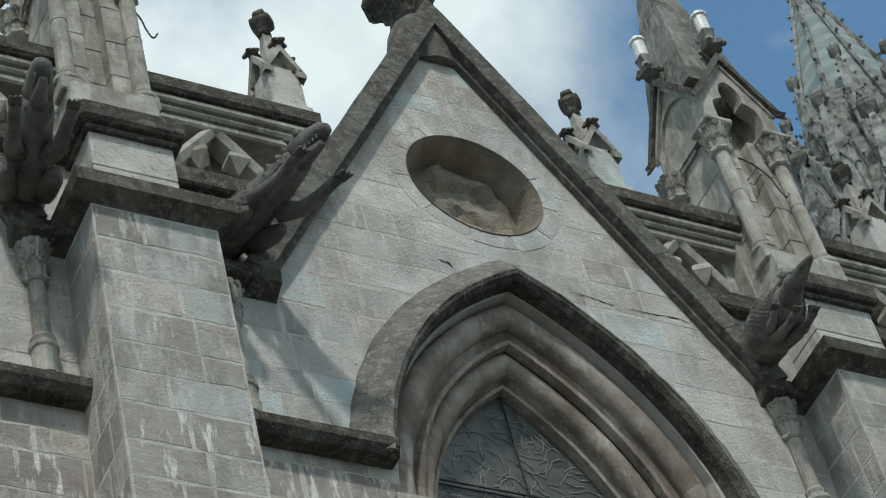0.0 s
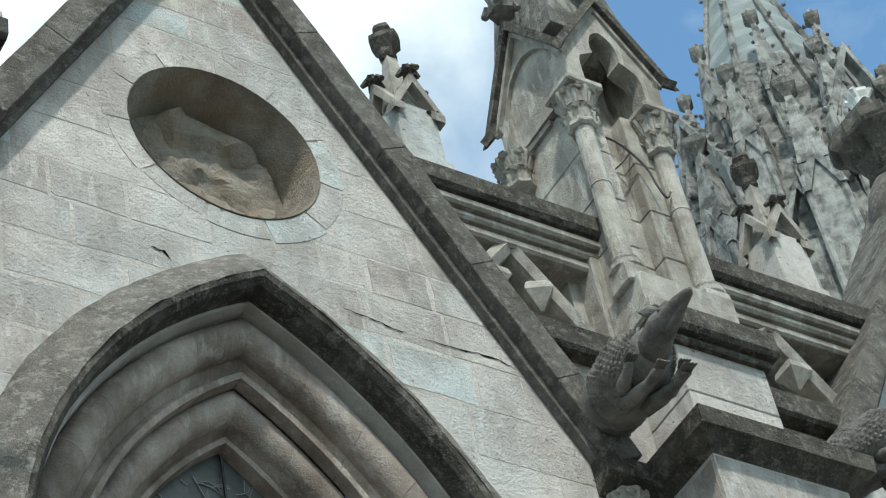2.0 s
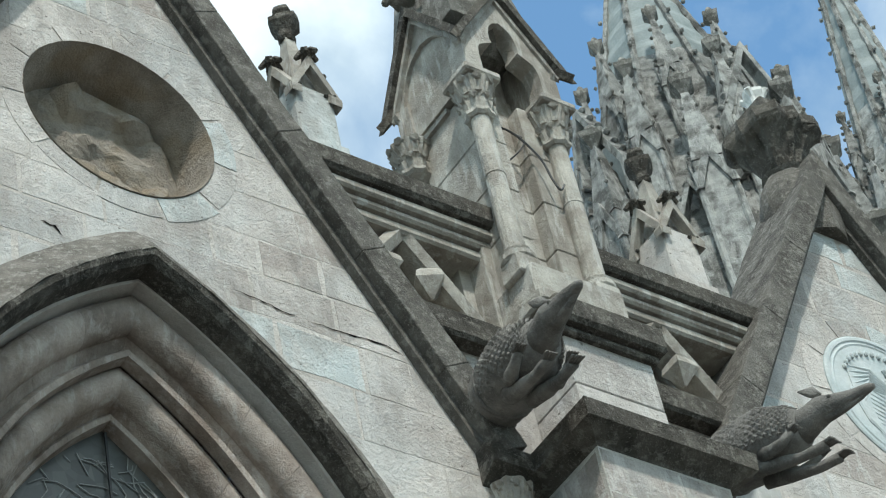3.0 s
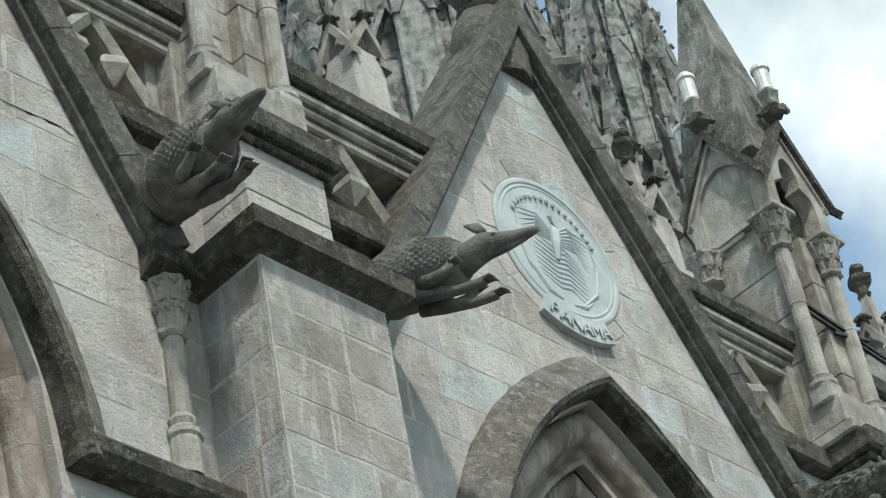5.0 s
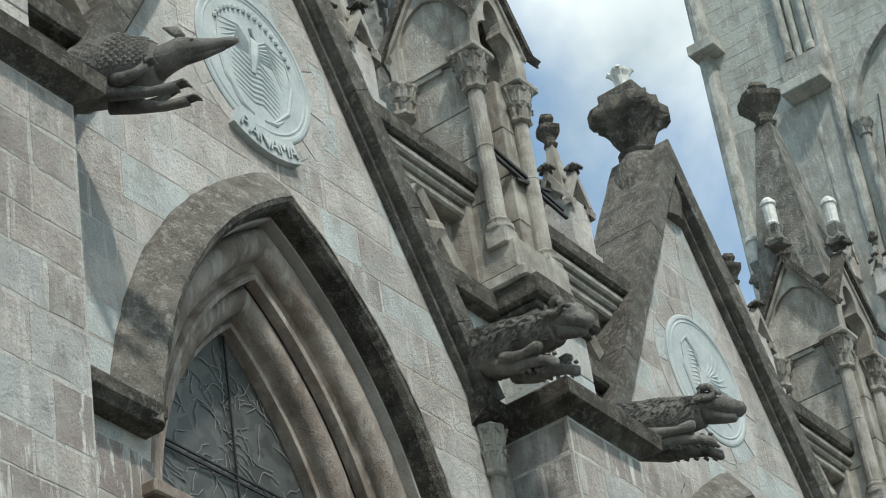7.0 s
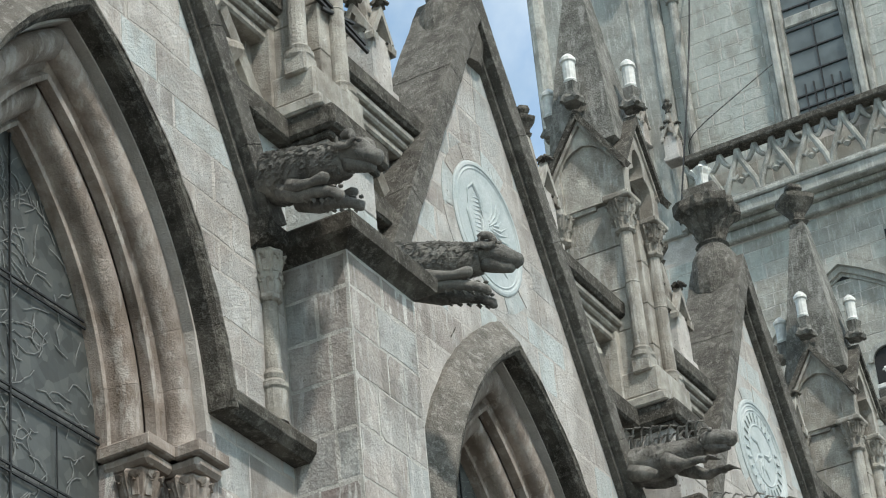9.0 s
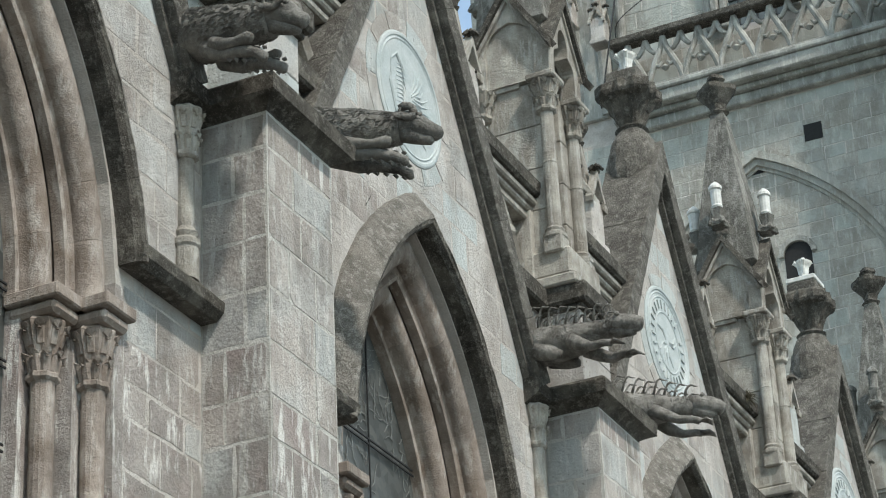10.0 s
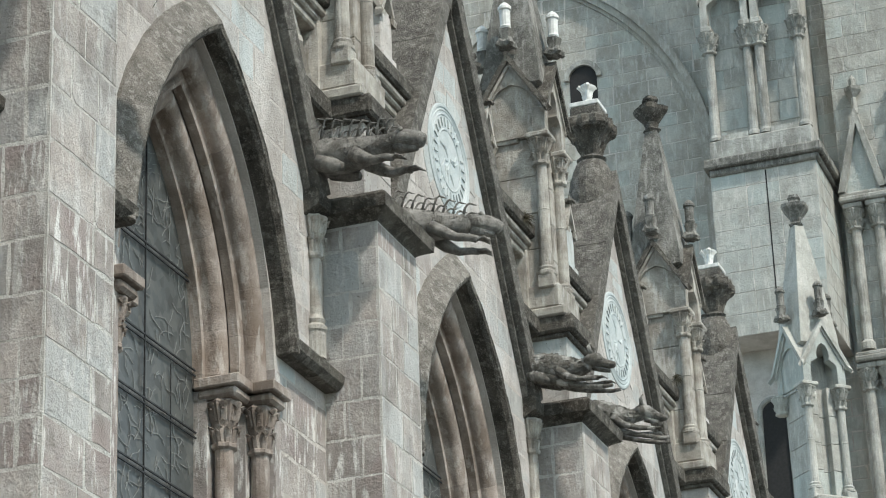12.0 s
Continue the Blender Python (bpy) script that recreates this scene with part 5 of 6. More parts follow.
            for k in (-1, 0, 1):
                tube(bm, [(0.99, 0.11 * sd + 0.02 * k, -0.08), (1.07, 0.11 * sd + 0.03 * k, -0.06), (1.12, 0.11 * sd + 0.03 * k, -0.085)], [0.015, 0.012, 0.005], 5)
            lathe(bm, [(0.01, -0.018), (0.02, 0), (0.01, 0.018)], (0.95, 0.062 * sd, 0.175), 6)
        mat = PATCHY
    else:  # long-bodied beast with a ridged back, raised head and open jaws
        pts = [(-0.25, 0, -0.05), (0, 0, 0), (0.2, 0, 0.03), (0.42, 0, 0.05), (0.64, 0, 0.08), (0.84, 0, 0.13), (0.96, 0, 0.18)]
        radii = [0.20, 0.21, 0.20, 0.185, 0.165, 0.14, 0.125]
        tube(bm, pts, radii, 16)
        tube(bm, [(0.90, 0, 0.18), (1.0, 0, 0.25), (1.12, 0, 0.275), (1.25, 0, 0.27), (1.32, 0, 0.25)], [0.125, 0.125, 0.10, 0.085, 0.05], 12)
        tube(bm, [(0.96, 0, 0.12), (1.10, 0, 0.11), (1.26, 0, 0.135)], [0.085, 0.06, 0.035], 9)
        for k in range(9):
            c, r = spine_point(pts, radii, 0.08 + 0.1 * k)
            for off in (-0.09, 0.0, 0.09):
                pebble(bm, c + Vector((0, off, r * 0.93)), Vector((-0.4, off * 2, 1)), ahead, 0.06, 0.03, 0.075 if off == 0 else 0.05)
        for k in range(200):
            f, a = rnd.uniform(0.02, 0.98), radians(rnd.uniform(-80, 260))
            p, n = round_skin(f, a, pts, radii)
            z = rnd.uniform(0.014, 0.03)
            pebble(bm, p, n, ahead, z, z * 0.8, z * 0.5)
        for sd in (1, -1):
            lathe(bm, [(0.02, -0.035), (0.04, 0), (0.02, 0.035)], (1.04, 0.09 * sd, 0.34), 7)
            tube(bm, [(0.96, 0.08 * sd, 0.30), (0.90, 0.13 * sd, 0.36)], [0.04, 0.008], 6)
            for j in range(4):
                pebble(bm, Vector((1.10 + 0.05 * j, 0.06 * sd, 0.185)), Vector((0, 0, -1)), ahead, 0.014, 0.012, 0.03)
            tube(bm, [(0.55, 0.13 * sd, -0.06), (0.76, 0.19 * sd, -0.14), (0.95, 0.20 * sd, -0.13), (1.12, 0.22 * sd, -0.09), (1.2, 0.23 * sd, -0.09)], [0.10, 0.07, 0.052, 0.05, 0.045], 10)
            for k in (-1, 0, 1):
                tube(bm, [(1.18, 0.23 * sd + 0.025 * k, -0.09), (1.27, 0.23 * sd + 0.04 * k, -0.08), (1.31, 0.23 * sd + 0.045 * k, -0.10)], [0.028, 0.022, 0.008], 5)
            tube(bm, [(0.1, 0.15 * sd, -0.10), (0.36, 0.19 * sd, -0.16), (0.50, 0.18 * sd, -0.19)], [0.12, 0.09, 0.05], 9)
        mat = SCALY
    for v in bm.verts:
        v.co += noise.noise_vector(v.co * 8 + Vector((seed, 0, 0))) * 0.010 + noise.noise_vector(v.co * 26 + Vector((seed, 3, 0))) * 0.004
    g = part("gargoyle", fix(bm), mat)
    g.matrix_world = pose(*at, 0, droop, yaw) @ Matrix.Diagonal((0.94, 0.94, 0.94, 1))
    for f in g.data.polygons:
        f.use_smooth = f.material_index == 0
        f.material_index = 0
    return tagged(g, label, "gargoyle", "gargoyles on the buttresses")


BEASTS = {-1: ("caiman", "dark stone gargoyle of a spiny long-jawed beast"), 0: ("caiman", "dark stone gargoyle of a spiny beast with open jaws"),
          1: ("armadillo", "dark stone gargoyle of an armadillo with scaled armour"), 2: ("ram", "blackened stone gargoyle of a shaggy ram with curled horns"),
          3: ("iguana", "dark stone gargoyle of an iguana with curved back spines"), 4: ("monkey", "dark stone gargoyle of a crouching monkey"),
          5: ("monkey", "dark stone gargoyle of a reaching monkey"), 6: ("iguana", "dark stone gargoyle of a spiny lizard")}
for i in range(-1, 7):
    kind, label = BEASTS[i]
    for sd in (-1, 1):
        gargoyle(kind, (pier_x(i) + sd * 0.86, 8.86, 18.02), -90 + (16 if sd > 0 else -12), 11 if sd > 0 or kind == "iguana" else 19 if kind == "ram" else 14, 10 * i + sd + 30, label)


# ---- transept and tower beyond the last bay ----
TX = 48.0


def transept():
    w = thing("wall_transept", (TX, 0, 0), "tall grey-green ashlar transept wall with a blind arch and a gallery", "wall", "", "structure")
    bm = bmesh.new()
    box(bm, 0.0, 3.0, 8.62, 21.1, 0, 36.1)
    box(bm, 0.3, 3.0, 8.62, 21.1, 36.1, 58)
    part("core", bm, MORTAR, w)
    return w


trans = transept()


def on_wall(bm, pts, x0, x1):
    """Extrudes an outline of (y, z) points across the transept face from x0 to x1 (offsets from the wall plane)."""
    a = [bm.verts.new((x0, y, z)) for y, z in pts]
    b = [bm.verts.new((x1, y, z)) for y, z in pts]
    bm.faces.new(a), bm.faces.new(b[::-1])
    k = len(pts)
    for i in range(k):
        bm.faces.new((a[i], b[i], b[(i + 1) % k], a[(i + 1) % k]))


def yz_box(bm, y0, y1, z0, z1, x0, x1, bevel=0.0):
    box(bm, x0, x1, y0, y1, z0, z1, bevel)


# blind arch: moulded band
bm = bmesh.new()
ac, az = 14.5, 29.42
half, rise = 3.15, 5.05
R = (half * half + rise * rise) / (2 * half)
for off0, off1, d in ((0.02, 0.16, -0.12), (0.16, 0.32, -0.20), (-0.05, 0.02, -0.05)):
    for sd in (1, -1):
        prev = None
        for k in range(15):
            def pt(o):
                r = R + o
                tmax = math.acos((R - half) / r)
                t = tmax * k / 14
                return ac + sd * (r * math.cos(t) - (R - half)), az + r * math.sin(t)
            cur = (pt(off0), pt(off1))
            if prev:
                on_wall(bm, [prev[0], cur[0], cur[1], prev[1]], d, 0.05)
            prev = cur
        on_wall(bm, [(ac + sd * (half + off0), 20), (ac + sd * (half + off1), 20), (ac + sd * (half + off1), az), (ac + sd * (half + off0), az)], d, 0.05)
part("blind_arch", fix(bm), TRANSSTONE, trans, "moulded pale stone blind arch")
# cornice under the gallery
for z0, z1, d in ((36.05, 36.30, -0.18), (36.30, 36.42, -0.34), (36.42, 36.72, -0.55), (36.72, 36.85, -0.62)):
    bm = bmesh.new()
    yz_box(bm, 8.5, 17.6, z0, z1, d, 0.4, 0.03)
    part("cornice", bm, TOWERTRIM, trans)
# gallery tracery
gal = thing("gallery", (TX, 0, 36.85), "pierced stone gallery with zigzag tracery and a dark rail", "balustrade")
bm = bmesh.new()
yz_box(bm, 8.5, 17.5, 1.32, 1.50, -0.55, -0.15, 0.03)
part("rail", bm, WEATHERED_AND_SHADE, gal, "dark stone rail")
bm = bmesh.new()
yz_box(bm, 8.5, 17.5, 0.0, 0.10, -0.5, -0.15, 0.02)
part("sill", bm, TOWERTRIM, gal)
yy = 8.7
while yy < 17.4:
    bm = bmesh.new()
    for sd in (1, -1):
        tube(bm, [(-0.35, yy, 1.3), (-0.36, yy + sd * 0.07, 1.02), (-0.37, yy + sd * 0.20, 0.72), (-0.36, yy + sd * 0.33, 0.42), (-0.35, yy + sd * 0.42, 0.1)], [0.075, 0.07, 0.075, 0.07, 0.075], 8)
        tube(bm, [(-0.35, yy + sd * 0.42, 1.3), (-0.36, yy + sd * 0.34, 1.08), (-0.36, yy + sd * 0.24, 0.95), (-0.36, yy + sd * 0.15, 0.92)], [0.07, 0.06, 0.055, 0.03], 8)
        tube(bm, [(-0.36, yy + sd * 0.25, 0.62), (-0.37, yy + sd * 0.13, 0.56), (-0.36, yy + sd * 0.06, 0.66)], [0.055, 0.05, 0.03], 8)
    lathe(bm, [(0.02, 0.42), (0.10, 0.5), (0.02, 0.58)], (-0.36, yy, 0), 6)
    part("tracery", fix(bm), TOWERTRIM, gal)
    yy += 0.84

# tall window over the gallery
tw = thing("window_transept", (TX + 0.3, 14.2, 38.3), "tall barred transept window with grey panes", "window", "", "structure")
bm = bmesh.new()
box(bm, -0.01, 0.02, -0.65, 0.65, 0, 9)
part("pane", bm, plain_mat("grey window pane", (0.10, 0.12, 0.125), 0.12, 0, 0.2, 2), tw)
for sd in (1, -1):
    for k, (o, d) in enumerate(((0.68, -0.14), (0.86, -0.24), (1.04, -0.12))):
        bm = bmesh.new()
        y0, y1 = sorted((sd * o, sd * (o + 0.17)))
        box(bm, d, 0.05, y0, y1, 0, 9, 0.03)
        part("jamb", bm, TOWERTRIM, tw)
for z in [0.35 + 0.33 * k for k in range(3)] + [1.6, 2.2, 2.8, 3.4, 4.2, 5.0, 6.0]:
    bm = bmesh.new()
    box(bm, -0.05, -0.01, -0.65, 0.65, z - 0.02, z + 0.02)
    part("bar", bm, IRON, tw)
for y in (-0.43, -0.22, 0.0, 0.22, 0.43):
    bm = bmesh.new()
    box(bm, -0.045, -0.012, y - 0.016, y + 0.016, 0, 1.3 if abs(y) > 0.1 else 8)
    part("bar", bm, IRON, tw)
bm = bmesh.new()
box(bm, -0.06, 0.0, -0.65, 0.65, 2.9, 3.2, 0.03)
part("transom", bm, TOWERTRIM, tw)

# putlog holes and the louvre hole under the arch
for y, z, w, h in ((14.5, 34.55, 0.22, 0.22), (15.45, 34.4, 0.22, 0.22), (13.2, 35.0, 0.2, 0.2)):
    bm = bmesh.new()
    box(bm, -0.02, 0.02, y - w, y + w, z - h, z + h)
    part("hole", bm, DARK, trans, "dark square hole")
bm = bmesh.new()
pts = [(13.55, 31.4), (14.15, 31.4), (14.15, 32.2)] + [(13.85 + 0.3 * math.cos(radians(a)), 32.2 + 0.3 * math.sin(radians(a))) for a in range(20, 180, 20)] + [(13.55, 32.2)]
on_wall(bm, pts, -0.02, 0.02)
part("hole", fix(bm), DARK, trans, "dark round-headed opening")
bm = bmesh.new()
for k in range(9):
    a0, a1 = radians(20 * k), radians(20 * (k + 1))
    on_wall(bm, [(13.85 + r * math.cos(a), 32.2 + r * math.sin(a)) for r, a in ((0.31, a0), (0.42, a0), (0.42, a1), (0.31, a1))], -0.08, 0.02)
part("hole_rim", fix(bm), TOWERTRIM, trans)
# wall shafts at the tower edge
for y, d in ((17.9, 0.16), (20.9, 0.22), (18.5, 0.10)):
    bm = bmesh.new()
    lathe(bm, [(d, 36.9), (d, 57)], (0.25, y, 0), 10)
    part("wall_shaft", fix(bm), TOWERTRIM, trans)

# ---- buttress of the transept, with its niche storey ----
tb = thing("transept_buttress", (46.0, 8.72, 0), "great square transept buttress with a corbelled slab and a niche storey", "buttress")
bm = bmesh.new()
box(bm, 0, 2.0, 0, 2.1, 25.1, 28.5)
box(bm, 0.9, 2.0, 0.3, 2.1, 0, 25.1)
part("core", bm, MORTAR, tb)
bm = bmesh.new()
box(bm, -0.16, 2.2, -0.16, 2.2, 28.62, 28.82, 0.03)
box(bm, -0.07, 2.1, -0.07, 2.1, 28.48, 28.62, 0.03)
part("slab", bm, SPIRELET, tb, "dark grey moulded slab")
bm = bmesh.new()
box(bm, 0.35, 2.0, 0.25, 1.9, 28.8, 40)
part("niche_core", bm, TOWERSTONE, tb)
bm = bmesh.new()
box(bm, -0.02, 2.0, 0.02, 2.08, 28.80, 29.24, 0.02)
part("plinth", bm, TOWERTRIM, tb)
for ya, yb in ((0.27, 0.82), (1.28, 1.82)):
    bm = bmesh.new()
    on_wall(bm, [(ya, 29.24), (yb, 29.24), (yb, 29.36), (ya, 29.36)], 0.02, 0.36)
    part("niche_sill", fix(bm), TOWERSTONE, tb)
bm = bmesh.new()
box(bm, -0.012, 0.02, 0.985, 1.01, 25.15, 28.45)
part("open_joint", bm, DARK, tb, "dark upright joint")
for y in (0.15, 0.93, 1.17, 1.95):
    bm = bmesh.new()
    lathe(bm, [(0.14, 29.27), (0.14, 29.33), (0.10, 29.4), (0.095, 31.2)], (0.13, y, 0), 12)
    col = part("colonnette", fix(bm), TOWERTRIM, tb)
    bm = bmesh.new()
    capital(bm, 0.13, y, 31.65, 0.11, 0.45)
    box(bm, -0.05, 0.32, y - 0.115, y + 0.115, 31.65, 31.78, 0.02)
    part("capital", fix(bm), TOWERTRIM, col)
for yc in (0.54, 1.56):
    wy = 0.48
    bm = bmesh.new()
    head2 = trefoil(wy * 0.72, 31.78, 32.62)[::-1]

    def gap(z):
        best = 0.0
        for (xa, za), (xb, zb) in zip(head2, head2[1:]):
            if min(za, zb) <= z <= max(za, zb) and abs(za - zb) > 1e-6:
                best = max(best, xa + (xb - xa) * (z - za) / (zb - za))
        return best

    turn = Matrix.Translation((0.0, yc, 0)) @ Matrix.Rotation(-math.pi / 2, 4, "Z")
    zs = [31.781 + 0.838 * k / 16 for k in range(17)] + [32.7, 33.1, 33.5]
    levels(bm, zs, gap, lambda z: wy if z < 32.4 else wy * max(0.01, (33.52 - z) / 1.12), -0.02, 0.2, turn)
    part("niche_head", fix(bm), TOWERTRIM, tb)
    for sd in (1, -1):
        bm = bmesh.new()
        on_wall(bm, [(yc, 33.5), (yc + sd * 0.51, 32.28), (yc + sd * 0.51, 32.44), (yc, 33.72)], -0.1, 0.22)
        part("gablet_coping", fix(bm), TOWERTRIM, tb)
    bm = bmesh.new()
    lathe(bm, [(0.08, 33.6), (0.10, 33.75), (0.06, 33.8), (0.07, 34.05), (0.10, 34.1), (0.02, 34.25)], (0.02, yc, 0), 10)
    part("finial", fix(bm), TOWERTRIM, tb)
# round-headed dark opening below the slab block
bm = bmesh.new()
pts = [(1.16, 18.0), (1.72, 18.0), (1.72, 23.8)] + [(1.44 + 0.28 * math.cos(radians(a)), 23.8 + 0.28 * math.sin(radians(a))) for a in range(20, 180, 20)] + [(1.16, 23.8)]
on_wall(bm, pts, 0.86, 0.92)
part("opening", fix(bm), DARK, tb, "dark round-headed opening")
bm = bmesh.new()
rim = [(1.72, 18.0), (1.72, 23.8)] + [(1.44 + 0.28 * math.cos(radians(a)), 23.8 + 0.28 * math.sin(radians(a))) for a in range(15, 180, 15)] + [(1.16, 23.8), (1.16, 18.0)]
tube(bm, [(0.86, y, z) for y, z in rim], [0.055] * len(rim), 8)
part("opening_moulding", fix(bm), TOWERTRIM, tb)

# front of the transept, with slim colonnettes and gablets
bx = thing("transept_front", (47.55, 5.4, 0), "grey transept front with slim colonnettes and gablets", "wall", "", "structure")
bm = bmesh.new()
box(bm, 0.1, 6, 0, 3.18, 0, 48)
part("core", bm, MORTAR, bx)
for y, zc, zb in ((2.95, 27.95, 25.0), (2.50, 27.95, 25.0), (3.0, 24.6, 14.0), (2.6, 24.6, 14.0), (1.8, 24.6, 14.0), (1.9, 27.95, 25.0)):
    bm = bmesh.new()
    lathe(bm, [(0.15, zb), (0.15, zb + 0.14), (0.105, zb + 0.2), (0.10, zc - 0.42)], (0.0, y, 0), 12)
    col = part("colonnette", fix(bm), TOWERTRIM, bx)
    bm = bmesh.new()
    capital(bm, 0.0, y, zc, 0.11, 0.44)
    box(bm, -0.2, 0.2, y - 0.2, y + 0.2, zc - 0.01, zc + 0.1, 0.02)
    part("capital", fix(bm), TOWERTRIM, col)
for z in (24.72, 28.06):
    bm = bmesh.new()
    box(bm, -0.26, 0.3, 0.0, 3.2, z, z + 0.12, 0.03)
    box(bm, -0.18, 0.3, 0.0, 3.2, z + 0.12, z + 0.22, 0.03)
    part("string_course", bm, TOWERTRIM, bx)
for yc in (2.72, 1.8):
    for sd in (1, -1):
        bm = bmesh.new()
        on_wall(bm, [(yc + sd * 0.48, 28.3), (yc + sd * 0.34, 28.3), (yc, 29.75), (yc, 30.15)], -0.2, 0.12)
        part("gablet_coping", fix(bm), TOWERTRIM, bx)
    bm = bmesh.new()
    on_wall(bm, [(yc - 0.36, 28.3), (yc + 0.36, 28.3), (yc, 29.8)], -0.06, 0.12)
    part("gablet", fix(bm), TOWERSTONE, bx)
    bm = bmesh.new()
    lathe(bm, [(0.06, 30.0), (0.05, 30.35), (0.16, 30.5), (0.17, 30.56), (0.06, 30.6), (0.08, 30.75), (0.02, 30.85)], (-0.06, yc, 0), 10, (4, 0.12))
    part("finial", fix(bm), TOWERTRIM, bx)
rnd = random.Random(88)
for poly in courses(0.0, 3.18, 20.0, 36.0, 0.42, 0.8, rnd):
    me = slab_piece(poly, -0.008, 0.03, TOWERSTONE, 0.004, 0.005)
    for v in me.vertices:
        y, d, w = v.co
        v.co = (0.1 + d, y, w)
    part("stone", me, None, bx)

# pale turret with a pinnacle beside the transept
tt = thing("turret_base", (44.0, 8.82, 0), "pale square stone turret under a pinnacle", "turret")
bm = bmesh.new()
box(bm, -0.42, 0.42, -0.42, 0.42, 0, 20.4, 0.03, Matrix.Rotation(-math.pi / 4, 4, "Z"))
part("shaft", bm, TOWERSTONE, tt)
bm = bmesh.new()
box(bm, -0.5, 0.5, -0.58, 0.5, 20.4, 20.54, 0.03, Matrix.Rotation(-math.pi / 4, 4, "Z"))
part("slab", bm, TOWERTRIM, tt)
pale = copy_thing(first_pinnacle, Matrix.Translation((44.0, 8.82, 20.54)) @ Matrix.Rotation(-math.pi / 4, 4, "Z") @ Matrix.Diagonal((1.03, 1.03, 1.04, 1)))
pale["label"] = "pale grey diagonal stone pinnacle with gablets and dark caps"
for o in pale.children_recursive:
    o.material_slots[0].link = "OBJECT"
    o.material_slots[0].material = SPIRELET if o.name.startswith(("finial", "ceramic_cap", "scroll")) else TOWERSTONE
    if o.name.startswith("ceramic_cap"):
        o["label"] = "dark stone cap"


# ---- spires behind the chapels ----
def spire_turret(s, c, ang, pw, h):
    """A crocketed turret on a spire: shaft with gablets and leafy edges."""
    turn = Matrix.Translation(c) @ Matrix.Rotation(ang, 4, "Z")
    bm = bmesh.new()
    box(bm, -pw, pw, -pw, pw, -h * 0.9, h * 0.30, 0.02, turn)
    sp0 = [bm.verts.new(turn @ Vector((x * pw, y * pw, h * 0.30))) for x, y in ((-1, -1), (1, -1), (1, 1), (-1, 1))]
    tip = bm.verts.new(turn @ Vector((0, 0, h)))
    for q in range(4):
        bm.faces.new((sp0[q], sp0[(q + 1) % 4], tip))
    for x in (-1, 1):
        for y in (-1, 1):
            c0, c1 = turn @ Vector((x * pw, y * pw, -h * 0.85)), turn @ Vector((x * pw, y * pw, h * 0.2))
            tube(bm, [c0, c1], [pw * 0.22, pw * 0.22], 6)
    shaft = part("turret", fix(bm), SPIRESTONE, s)
    for q in range(4):
        bm = bmesh.new()
        tq = turn @ Matrix.Rotation(math.pi / 2 * q, 4, "Z")
        prism(bm, [(-pw * 1.3, h * 0.08), (-pw * 0.8, h * 0.10), (0, h * 0.10 + pw * 2.2), (pw * 0.8, h * 0.10), (pw * 1.3, h * 0.08), (0, h * 0.12 + pw * 3.4)], -pw * 1.2, -pw * 0.8, tq)
        part("gablet", fix(bm), SPIRESTONE, shaft)
    bm = bmesh.new()
    lathe(bm, [(0.025, h * 0.82), (pw * 0.80, h * 0.90), (pw * 0.86, h * 0.935), (0.045, h * 0.95), (pw * 0.36, h * 0.98), (0.012, h * 1.02)], c, 8, (4, 0.18))
    for q in range(4):
        b = ang + math.pi / 4 + math.pi / 2 * q
        for j in range(3):
            f = j / 3
            rr = pw * 1.41 * (1 - f) + 0.04
            lathe(bm, [(0.01, -0.03), (0.03, 0), (0.01, 0.035)], c + Vector((rr * math.cos(b), rr * math.sin(b), h * (0.30 + 0.62 * f))), 5)
    part("finial", fix(bm), SPIRELET, shaft, "dark leafy finial")


